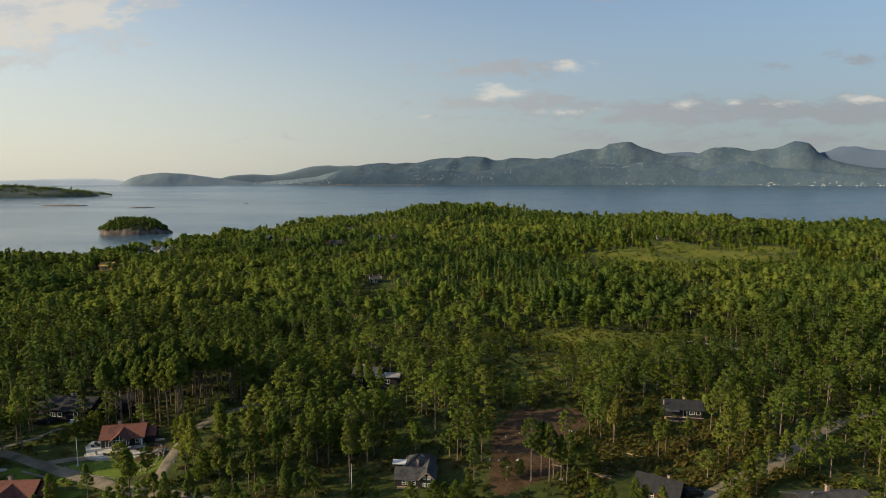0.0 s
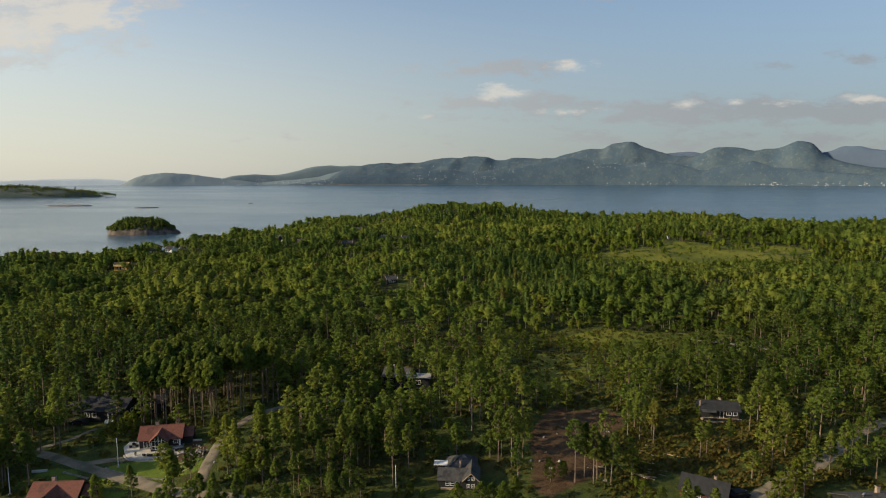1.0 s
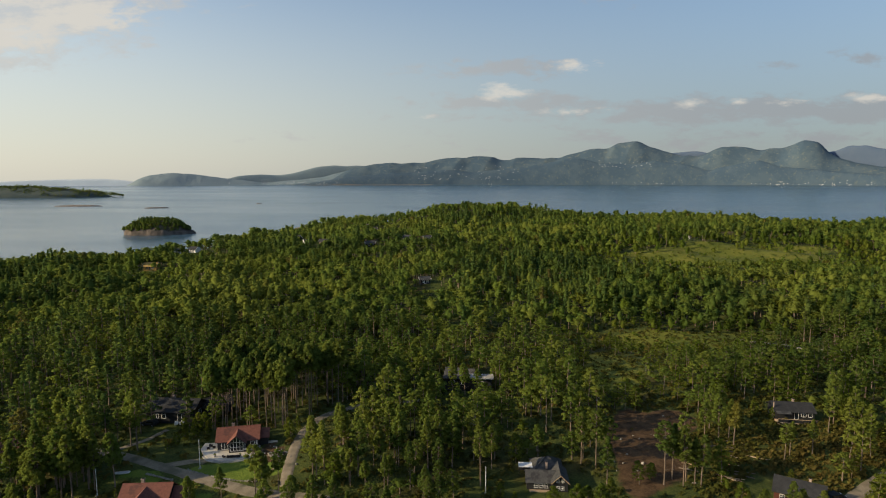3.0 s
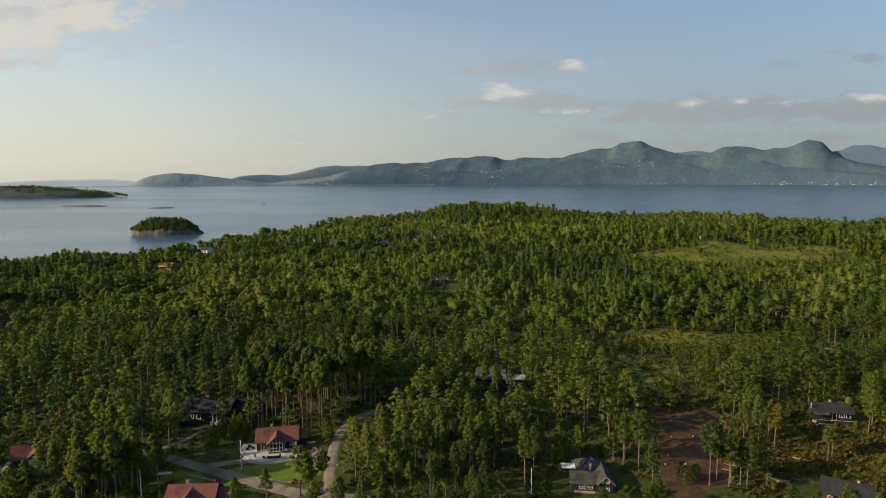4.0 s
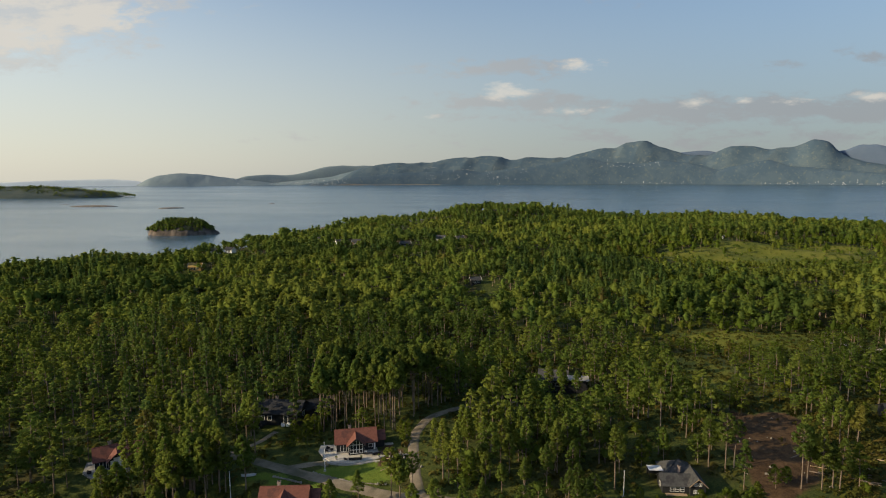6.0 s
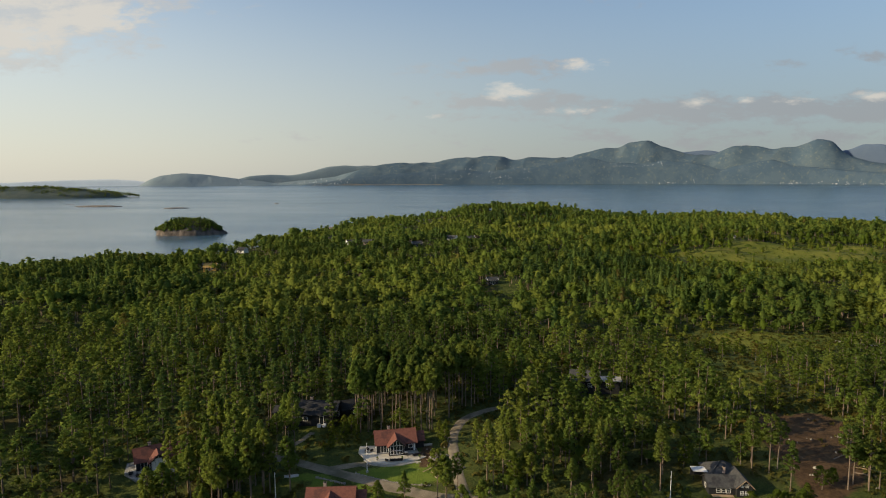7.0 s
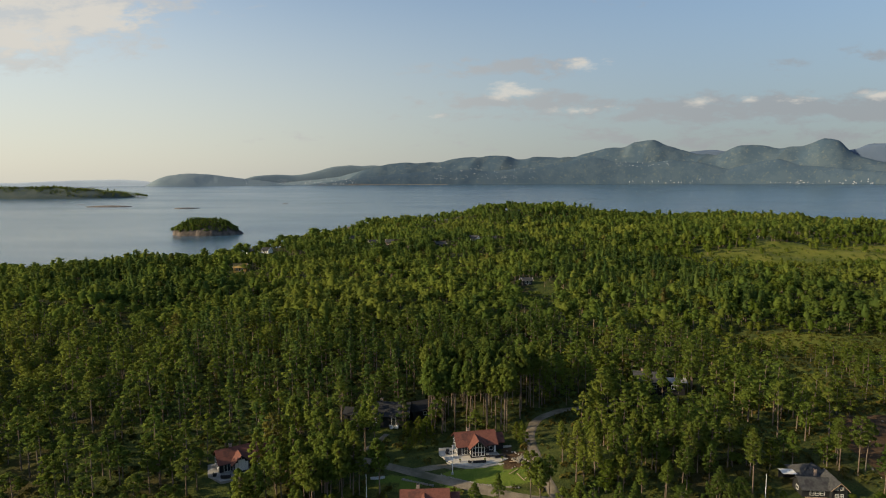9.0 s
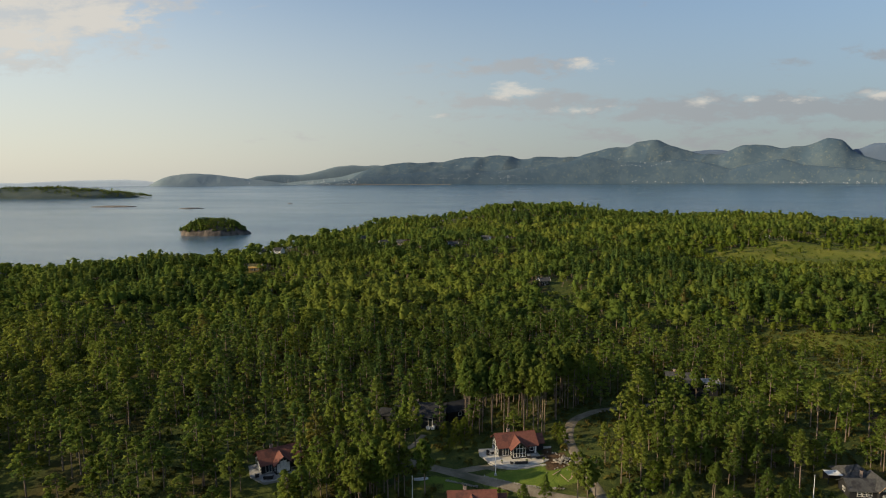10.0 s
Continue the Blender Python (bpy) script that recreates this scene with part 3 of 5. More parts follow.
def islet(name, cx, cy, rx, ry, top, cliff, mat, label, turn=0.0, seed=1.0, steps=56, rows=14, lean=0.0, tilt=0.0):
    """A low rocky island: steep rim, rounded back."""
    vs, a = [], np.linspace(0, 2 * math.pi, steps, endpoint=False)
    for j in range(rows):
        f = 1 - j / (rows - 1)
        for q in a:
            w = 1 + 0.16 * noise.noise(Vector((math.cos(q) * 1.6 + seed, math.sin(q) * 1.6, seed))) + 0.06 * noise.noise(Vector((math.cos(q) * 6 + seed, math.sin(q) * 6, seed)))
            x, y = rx * f * w * math.cos(q), ry * f * w * math.sin(q)
            z = -2 if j == 0 else cliff * (1 - tilt * x / rx) * min(1, j / 2) + (top - cliff) * (1 - f ** 2) + lean * x / rx * (1 - f)
            z += 0.12 * top * noise.noise(Vector((x * 6 / rx, y * 6 / ry, seed))) * (j > 0)
            c, s = math.cos(radians(turn)), math.sin(radians(turn))
            vs.append((cx + x * c - y * s, cy + x * s + y * c, z))
    i = np.arange(steps * rows).reshape(rows, steps)
    q = np.stack([i[:-1], np.roll(i, -1, 1)[:-1], np.roll(i, -1, 1)[1:], i[1:]], -1).reshape(-1, 4)
    return tagged(new(name, mesh_from(name, vs, q, [mat], shade=True)), label, "island", kind="structure")


islet("island_wooded", -426, 842, 47, 28, 17.0, 4.6, M_CLIFF, "small rocky island with a wooded back", 10, 2.0, steps=90, rows=20, lean=-2.0, tilt=0.7)
islet("island_left", -1730, 2360, 430, 130, 48, 9, M_ISLE, "long low wooded island in the fjord", 12, 4.0)
islet("island_skerry", -790, 1598, 32, 11, 2.6, 0.9, M_ROCK, "bare low skerry in the fjord", 20, 5.0)
islet("island_skerry", -1058, 1708, 66, 16, 4.2, 0.8, M_ROCK, "bare low skerry in the fjord", 5, 6.0)
islet("island_skerry", -1230, 1850, 20, 8, 1.6, 0.6, M_ROCK, "bare low skerry in the fjord", 0, 7.0)
islet("island_skerry", -606, 1880, 9, 5, 1.6, 0.8, M_ROCK, "small bare rock awash in the fjord", 0, 8.0)
islet("island_skerry", -2030, 4000, 60, 20, 12, 4, M_HILL, "small islet off the far shore", 0, 9.0)
base = float(height(318, 448))
islet("rock_outcrop", 318, 448, 13, 5, base + 2.6, base + 1.0, M_STONE, "bare pale rock outcrop beside the bog meadow", 0, 12.0, 24, 7)
islet("headland_rock", -220, 903, 34, 20, 6, 2.5, M_ROCK, "bare rocky headland at the end of the woods", 10, 11.0)


# ---------------------------------------------------------------- trees
rng = np.random.default_rng(7)


def unit(v):
    return v / np.maximum(np.linalg.norm(v, axis=-1, keepdims=True), 1e-6)


def sprays(centre, radii, count, size, heart=None):
    """Loose triangles over the skin of an oval clump, and their normals: those of the clump, leaning to those of the whole crown round heart."""
    d = rng.normal(size=(count, 3))
    d[:, 2] = np.abs(d[:, 2]) - 0.45 * (rng.random(count) < 0.4)
    d = unit(d)
    p = centre + d * radii * rng.uniform(0.5, 1.08, (count, 1))
    face = unit(d + rng.normal(size=(count, 3)) * 0.6)
    t = unit(np.cross(face, rng.normal(size=(count, 3))))
    b = np.cross(face, t)
    s = size * rng.uniform(0.6, 1.35, (count, 1))
    tri = np.stack([p + t * s * 0.95, p - t * s * 0.45 + b * s * 0.5, p - t * s * 0.45 - b * s * 0.5], 1)
    nrm = d * 0.6 + rng.normal(size=(count, 3)) * 0.28
    if heart is not None:
        nrm = nrm + unit(p - heart) * 0.3
    nrm = unit(nrm + np.array((0, 0, 0.6)))
    return tri.reshape(-1, 3), np.repeat(nrm, 3, 0)


def tube(path, radii, sides):
    """Triangles round a bent stem: corners, faces, normals."""
    path = np.asarray(path, float)
    ang = np.linspace(0, 2 * math.pi, sides, endpoint=False)
    ring = np.stack([np.cos(ang), np.sin(ang), 0 * ang], -1)
    v = np.concatenate([c + ring * r for c, r in zip(path, radii)])
    f = []
    for k in range(len(path) - 1):
        for i in range(sides):
            j = (i + 1) % sides
            a, b, c, d = k * sides + i, k * sides + j, (k + 1) * sides + j, (k + 1) * sides + i
            f += [(a, b, c), (a, c, d)]
    return v, np.array(f), np.tile(ring, (len(path), 1))


def hull(levels, sides, wander):
    """The dense inside of a crown: an uneven rounded body through rings of (height, reach), closed by a tip."""
    v, f, nrm = [], [], []
    for k, (z, r) in enumerate(levels):
        a = np.linspace(0, 2 * math.pi, sides, endpoint=False) + rng.uniform(0, 0.6)
        rr = r * rng.uniform(0.72, 1.2, sides)
        c = rng.normal(0, wander, 2)
        v.append(np.stack([c[0] + rr * np.cos(a), c[1] + rr * np.sin(a), z + rng.uniform(-0.3, 0.3, sides)], -1))
        nrm.append(np.stack([np.cos(a), np.sin(a), 0 * a + 0.3 + 1.1 * k / len(levels)], -1))
    top = levels[-1][0] + 0.55 * levels[-1][1]
    v = np.concatenate(v + [np.array([(rng.normal(0, wander), rng.normal(0, wander), top)])])
    nrm = unit(np.concatenate(nrm + [np.array([(0, 0, 1.0)])]))
    for k in range(len(levels) - 1):
        for i in range(sides):
            j = (i + 1) % sides
            f += [(k * sides + i, k * sides + j, (k + 1) * sides + j), (k * sides + i, (k + 1) * sides + j, (k + 1) * sides + i)]
    k = (len(levels) - 1) * sides
    f += [(k + i, k + (i + 1) % sides, len(v) - 1) for i in range(sides)]
    return v, np.array(f), nrm


# outline of a crown: share of its height, share of its reach
OUTLINE = {"round": ((0.0, 0.62), (0.18, 0.95), (0.4, 1.0), (0.65, 0.82), (0.85, 0.5), (1.0, 0.14)), "taper": ((0.0, 0.75), (0.2, 1.0), (0.45, 0.8), (0.7, 0.52), (0.9, 0.25), (1.0, 0.06)),
           "cone": ((0.0, 1.0), (0.3, 0.74), (0.6, 0.46), (0.85, 0.2), (1.0, 0.03)), "flat": ((0.0, 0.5), (0.25, 0.85), (0.55, 1.0), (0.8, 0.86), (1.0, 0.35))}


def tree_shape(kind, detail):
    """Stem and crown of one tree in metres, each as corners, faces and normals, and its height. detail 0 is the finest."""
    per = (38, 18, 14, 10)[detail]
    size = (0.27, 0.42, 0.55, 0.74)[detail]
    bend = rng.normal(0, 0.3, 2)
    if kind in ("pine", "tall_pine"):
        form = rng.choice(("round", "taper", "flat"), p=((0.36, 0.54, 0.10), (0.42, 0.42, 0.16), (0.55, 0.13, 0.32), (0.55, 0.1, 0.35))[detail])
        h = rng.uniform(10.5, 14.5) if form == "taper" else rng.uniform(9.0, 12.5)
        bare = rng.uniform(0.54, 0.64) if kind == "tall_pine" else rng.uniform(0.36, 0.52) + (0, 0.0, 0.06, 0.10)[detail]
        wide = rng.uniform(1.55, 2.0) if kind == "tall_pine" else rng.uniform(1.8, 2.6) * (0.88, 0.98, 1.15, 1.15)[detail]
        lump, stem_r = (0.54, 0.70, 0.95, 1.3)[detail], 0.095 if kind == "tall_pine" else 0.125
    elif kind == "spruce":
        form, h, bare, wide, bend = "cone", rng.uniform(10, 14.5), (0.08, 0.10, 0.30, 0.48)[detail], (2.2, 2.2, 2.0, 1.9)[detail], (0, 0)
        lump, stem_r = (0.55, 0.65, 0.85, 1.15)[detail], 0.15
    else:
        form, h, bare, wide = "round", rng.uniform(6.5, 11), 0.2, rng.uniform(1.7, 2.2)
        lump, stem_r = (0.75, 0.85, 1.05, 1.35)[detail], 0.09
    n = ((46, 17, 8, 5) if kind != "birch" else (30, 16, 8, 5))[detail]
    low, top = h * bare, h * 0.97
    fs, rs = zip(*OUTLINE[form])
    heart = np.array((bend[0] * 0.5, bend[1] * 0.5, low + 0.35 * (top - low)))
    crown = []
    for i in range(n):
        f = ((i + 0.5) / n) ** 0.9
        reach = wide * float(np.interp(f, fs, rs))
        a = i * 2.4 + rng.uniform(-0.6, 0.6)
        r = lump * rng.uniform(0.7, 1.25) * (1.12 - 0.42 * f)
        off = max(0.0, reach - 0.55 * r) * rng.uniform(0.55 if detail < 2 else 0.75, 1.08)
        z = low + (top - low) * f - 0.5 * r * f
        crown.append(((off * math.cos(a) + bend[0] * f, off * math.sin(a) + bend[1] * f, z), (r, r, r * (0.72, 0.75, 0.8, 0.85)[detail])))
    made = [sprays(np.array(c), np.array(r), per, size, heart) for c, r in crown]
    leaf, leaf_n = np.concatenate([m[0] for m in made]), np.concatenate([m[1] for m in made])
    leaf_faces = np.arange(len(leaf)).reshape(-1, 3)
    if detail > 1:
        take = OUTLINE[form][::2]
        hv, hf, hn = hull([(low + (top - low) * f, wide * q * (0.5, 0.42, 0.46, 0.58)[detail]) for f, q in take], (6, 5, 5, 4)[detail], 0.12)
        leaf_faces = np.concatenate([leaf_faces, hf + len(leaf)])
        leaf, leaf_n = np.concatenate([leaf, hv]), np.concatenate([leaf_n, hn])
    levels = (6, 4, 3, 2)[detail]
    sides = (7, 5, 4, 3)[detail]
    fs = np.linspace(0, 1, levels)
    path = [(bend[0] * f * f, bend[1] * f * f, -0.5 + (h * 0.95 + 0.5) * f) for f in fs]
    sv, sf, sn = tube(path, stem_r * (1.15 - 0.95 * fs), sides)
    if detail < 2:
        # limbs from the stem out to the clumps, and a few dead snags below the crown
        limbs = [((c[2] - 0.7), c) for c, r in crown[::1 if detail == 0 else 3]]
        if detail == 0 and kind != "birch":
            limbs += [(z, (math.cos(a) * q, math.sin(a) * q, z + 0.15)) for z, a, q in zip(rng.uniform(0.2, 0.5, 6) * h, rng.uniform(0, 6.28, 6), rng.uniform(0.5, 1.6, 6))]
        for z0, c in limbs:
            f = np.clip(z0 / h, 0, 1)
            lv, lf, ln = tube([(bend[0] * f * f, bend[1] * f * f, z0), c], (0.055, 0.02), 3)
            sf = np.concatenate([sf, lf + len(sv)])
            sv, sn = np.concatenate([sv, lv]), np.concatenate([sn, ln])
    return sv, sf, sn, leaf, leaf_faces, leaf_n, h


LEAF = {"pine": M_PINE, "tall_pine": M_PINE, "spruce": M_SPRUCE, "birch": M_BIRCH}
OPEN = [(*s, 0.05) for s in MEADOWS] + [(*s, 0.0) for s in LAWNS + SOILS + ROUGH]
# further gaps: centre, half sizes, turn, share of trees left standing
OPEN += [(c[0], c[1] - 2, 8, 8, 0, 0.0) for c in CABINS]
OPEN += [(-59.5, 128, 4.0, 14, 0, 0.0), (-56.5, 140, 5, 9, 0, 0.05), (-52, 155.5, 5.5, 5.5, 0, 0.05), (-57, 147, 3.5, 8, 0, 0.1), (42, 126, 14, 5, 0, 0.05), (62, 147, 12, 6, 0, 0.1), (-74, 136, 11, 9, 0, 0.0), (-86, 116, 9, 8, 0, 0.0), (-129, 131, 9, 8.5, 0, 0.0), (-97, 156, 10, 6, 0, 0.0), (-6, 119, 9, 9, 0, 0.0), (61, 150, 9, 7, 0, 0.0), (56, 141, 13, 9, 0, 0.02), (-16, 168, 7, 4, 0, 0.45),
         (-20, 176.5, 8.5, 5.5, 0, 0.0), (41, 117, 11, 9, 0, 0.0), (43, 108, 8, 7, 0, 0.1), (71, 109, 12, 9, 0, 0.0), (48, 140, 20, 16, 0, 0.10), (-93, 131, 13, 9, -20, 0.10), (-72, 119, 16, 6, 0, 0.0), (-10, 108, 12, 9, 0, 0.2),
         (62, 238, 46, 28, 0, 0.85), (30, 180, 8, 40, -8, 0.5), (103, 224, 13, 12, 0, 0.1), (-62, 127, 3, 7, 0, 0.1), (-71, 160, 17, 12, 0, 0.0), (-73, 146, 18, 5, 0, 0.08), (-76, 113, 24, 9, 0, 0.12), (16, 108, 11, 14, 0, 0.0), (-92, 140, 13, 10, 0, 0.1), (-6, 110, 16, 10, 0, 0.1), (-131, 125, 5, 5, 0, 0.05), (-5, 136, 12, 6, 0, 0.35), (85, 128, 12, 8, 0, 0.4)]


def keep_share(x, y):
    """Share of the trees that stand at x, y: none on roads, lawns, fields, water."""
    k = np.ones_like(x)
    for cx, cy, rx, ry, turn, left in OPEN:
        k = np.minimum(k, 1 - (1 - left) * blob(x, y, cx, cy, rx, ry, turn))
    for pts, w in ROADS.values():
        k = k * (line_distance(x, y, pts) > w * 0.5 + 1.6)
    return k * (height(x, y) > 1.2)


def growth(x, y):
    """How tall the trees grow at x, y against the usual: low round bogs, and lowered where they would hide cabins or
    meadow from the camera.
    """
    g = np.ones_like(x)
    for cx, cy, rx, ry, turn in ((225, 455, 150, 60, 0), (62, 232, 60, 40, 0), (30, 190, 18, 40, 0), (-18, 164, 10, 13, 0), (60, 143, 10, 9, 0), (160, 430, 60, 40, 0)):
        g = g - 0.38 * blob(x, y, cx, cy, rx, ry, turn) * (g > 0.7)
    # lower in front of each cabin, to fit the camera's view of it
    for cx, cy, *_ in CABINS:
        g = g * (1 - 0.55 * blob(x, y, cx - 0.06 * cx, cy - 28, 11, 30))
    g = g * (1 + 0.24 * np.sin(x * 0.062 + 1.9 * np.sin(y * 0.037)) * np.sin(y * 0.071 + 0.9 * np.sin(x * 0.05)) * ease((y - 200) / 60))
    rough = np.sin(x * 0.111 + 2.3 * np.sin(y * 0.043 + 1)) * np.sin(y * 0.097 + 2.1 * np.sin(x * 0.039 + 2)) + 0.6 * np.sin(x * 0.023 + 1.4 * np.sin(y * 0.019))
    g = g * (1 + 0.20 * rough * ease((y - 170) / 60))
    return g * np.where(y < 118, 0.75, 1.0)


def scatter(x0, x1, y0, y1, gap):
    gx, gy = np.meshgrid(np.arange(x0, x1, gap), np.arange(y0, y1, gap * 0.87))
    gx = gx + (np.arange(gx.shape[0]) % 2)[:, None] * gap * 0.5
    x, y = gx.ravel() + rng.uniform(-1, 1, gx.size) * gap, gy.ravel() + rng.uniform(-1, 1, gx.size) * gap
    stand = 0.88 + 0.42 * np.sin(x * 0.031 + 1.7 * np.sin(y * 0.021)) * np.sin(y * 0.027 + 1)
    seen = (x > -88 - 0.80 * y - 45) & (x < 0.80 * y + 25)
    ok = seen & (rng.random(x.size) < keep_share(x, y) * np.clip(stand, 0, 1) * np.where((y < 117) & (((x > -103) & (x < -62)) | ((x > -22) & (x < 30))), 0.25, 1.0))
    return x[ok], y[ok]


def species(x, y):
    """0 pine, 1 spruce, 2 birch, by stands."""
    s = np.sin(x * 0.019 + 0.8) * np.sin(y * 0.016 + 2.1) + 0.35 * np.sin(x * 0.05 + y * 0.043)
    k = np.zeros(x.size, int)
    r = rng.random(x.size)
    k[(s > 0.45) & (r < 0.55) & (y > 190)] = 1
    k[(r < 0.06) & (y > 190)] = 1
    # more birch at x > 0: its paler leaves imitate stronger light there
    k[r > np.where(x > 0, 0.78, 0.93)] = 2
    k[(x > 42) & (y < 225) & (r > 0.62)] = 2
    # spruces added here, their dark needles imitating shaded forest
    k[(blob(x, y, -122, 172, 34, 34) > 0.3) & (r < 0.6)] = 1
    wet = np.zeros(x.size)
    for cx, cy, rx, ry, turn in MEADOWS:
        wet = np.maximum(wet, blob(x, y, cx, cy, rx * 1.3, ry * 1.5, turn))
    k[(wet > 0) & (r < 0.6)] = 2
    return k


def wood(name, x, y, kinds, detail, variants, label, grow=1.0, z=None):
    """All trees of one stretch of woodland as one mesh."""
    V, F, N, MI, T, base = [], [], [], [], [], 0
    z = height(x, y) if z is None else z
    for k, kind in enumerate(("pine", "spruce", "birch")):
        shapes = [tree_shape(kind, detail) for _ in range(variants)]
        pick = rng.integers(0, variants, x.size)
        for s, (sv, sf, sn, leaf, lf, ln, h) in enumerate(shapes):
            sel = np.nonzero((kinds == k) & (pick == s))[0]
            if not len(sel):
                continue
            tv, tn = np.concatenate([sv, leaf]), np.concatenate([sn, ln])
            tf = np.concatenate([sf, lf + len(sv)])
            mi = np.concatenate([np.full(len(sf), 3), np.full(len(lf), k)])
            a, sc = rng.uniform(0, 2 * math.pi, len(sel)), (0.55 + 0.65 * rng.random(len(sel)) ** 0.8) * grow * growth(x[sel], y[sel])
            wide = sc ** 0.6 * rng.uniform(0.95, 1.35, len(sel)) * (1.0, 1.12, 1.32, 1.5)[detail]
            sc = sc * (1.0, 0.94, 0.84, 1.0)[detail]
            c, si = np.cos(a)[:, None], np.sin(a)[:, None]
            px = x[sel][:, None] + (tv[:, 0] * c - tv[:, 1] * si) * wide[:, None]
            py = y[sel][:, None] + (tv[:, 0] * si + tv[:, 1] * c) * wide[:, None]
            pz = z[sel][:, None] + tv[:, 2] * sc[:, None]
            V.append(np.stack([px, py, pz], -1).reshape(-1, 3))
            N.append(np.stack([tn[:, 0] * c - tn[:, 1] * si, tn[:, 0] * si + tn[:, 1] * c, tn[:, 2] + 0 * c], -1).reshape(-1, 3))
            F.append((tf[None] + (np.arange(len(sel)) * len(tv))[:, None, None] + base).reshape(-1, 3))
            MI.append(np.tile(mi, len(sel)))
            T.append(np.repeat(rng.random(len(sel)), len(tv)))
            base += len(sel) * len(tv)
    ob = new(name, mesh_from(name, np.concatenate(V), np.concatenate(F), [M_PINE, M_SPRUCE, M_BIRCH, M_BARK], np.concatenate(MI), np.concatenate(T), shade=True, normals=np.concatenate(N)))
    return tagged(ob, label, "woodland", kind="stuff")


def single_trees():
    """Models of trees that stand as things of their own: pines and birches with stem and crown."""
    made = {}
    for kind, count in (("pine", 9), ("tall_pine", 5), ("birch", 4)):
        made[kind] = []
        for _ in range(count):
            sv, sf, sn, tips, tf, tn, h = tree_shape(kind, 0)
            stem = mesh_from("trunk", sv, sf, [M_BARK], shade=True)
            leaf = mesh_from("crown", tips, tf, [LEAF[kind]], shade=True, normals=tn)
            made[kind].append((stem, leaf, h))
    return made


def plant(models, kind, x, y, tall=None, which=None, label=None):
    stem, leaf, h = models[kind][rng.integers(len(models[kind])) if which is None else which % len(models[kind])]
    s = rng.uniform(0.85, 1.12) * float(growth(np.array([x]), np.array([y]))[0]) if tall is None else tall / h
    w = s * rng.uniform(0.92, 1.12) if tall is None else max(0.75, s ** 0.7)
    z = float(height(x, y))
    root = new("birch_tree" if kind == "birch" else "pine_tree")
    root.matrix_basis = Matrix.LocRotScale((x, y, z), Euler((0, 0, rng.uniform(0, 6.28))), (w, w, s))
    tagged(root, label or ("tall Scots pine with a bare reddish trunk and open crown" if kind != "birch" else "young birch with light green leaves on heath"), "tree", "birches among the cabins" if kind == "birch" else "pines among the cabins")
    for nm, me in (("trunk", stem), ("crown", leaf)):
        o = new(nm, me)
        o.parent = root


# near woods: the trees closest to the flight are single things, the rest joined
nx_, ny_ = scatter(-330, 260, 78, 245, 4.7)
reach = np.hypot((nx_ + 44) * 0.75, ny_ - 40)
order = np.argsort(reach)
first, rest = order[:270], order[270:]
MODELS = single_trees()
kinds_near = species(nx_, ny_)
for i in first:
    plant(MODELS, "birch" if kinds_near[i] == 2 else "pine", float(nx_[i]), float(ny_[i]))
wood("near_woodland", nx_[rest], ny_[rest], kinds_near[rest], 1, 9, "dense pine wood with birches behind the cabins")
ux, uy = scatter(-270, 200, 105, 245, 9.0)
wood("young_undergrowth", ux, uy, np.where(rng.random(ux.size) < 0.45, 2, 0), 2, 6, "young pines and birches under the tall trees", 0.42)
mx, my = scatter(-560, 420, 245, 500, 4.7)
wood("middle_woodland", mx, my, species(mx, my), 2, 9, "pine and spruce woods rolling towards the fjord")
wx, wy = rng.uniform(20, 360, 2600), rng.uniform(205, 585, 2600)
low = np.max([blob(wx, wy, *s) for s in MEADOWS], 0)
wx, wy = wx[low > 0.3], wy[low > 0.3]
wood("meadow_shrubs", wx, wy, np.where(rng.random(wx.size) < 0.6, 2, 0), 3, 6, "low birch and pine scrub on the bog meadows", 0.2)
fx, fy = scatter(-900, 950, 500, 1160, 5.8)
kept = (fy < 940) | (rng.random(fx.size) < 0.55)
fx, fy = fx[kept], fy[kept]
wood("far_woodland", fx, fy, species(fx, fy), 3, 9, "distant pine woods on the ridge above the fjord", 0.9)

# trees on the islands
def isle_wood(name, cx, cy, rx, ry, turn, z, n, grow, label, leafy=0.0):
    a, r = rng.uniform(0, 6.28, n), np.sqrt(rng.random(n))
    u, v = rx * r * np.cos(a), ry * r * np.sin(a)
    c, s = math.cos(radians(turn)), math.sin(radians(turn))
    wood(name, cx + u * c - v * s, cy + u * s + v * c, np.where(rng.random(n) < leafy, 2, rng.integers(0, 2, n)), 3, 4, label, grow, z=z[0] + (z[1] - z[0]) * (1 - r ** 2) - 0.5)


isle_wood("island_woodland", -428, 842, 44.5, 26.5, 10, (3.5, 18.5), 760, 0.48, "low pines and birches on the rocky island")
# mostly birch, whose paler leaf colour stands in for haze
isle_wood("island_woodland", -1730, 2360, 415, 124, 12, (8, 46), 1900, 0.95, "low woods on the long island", 0.9)



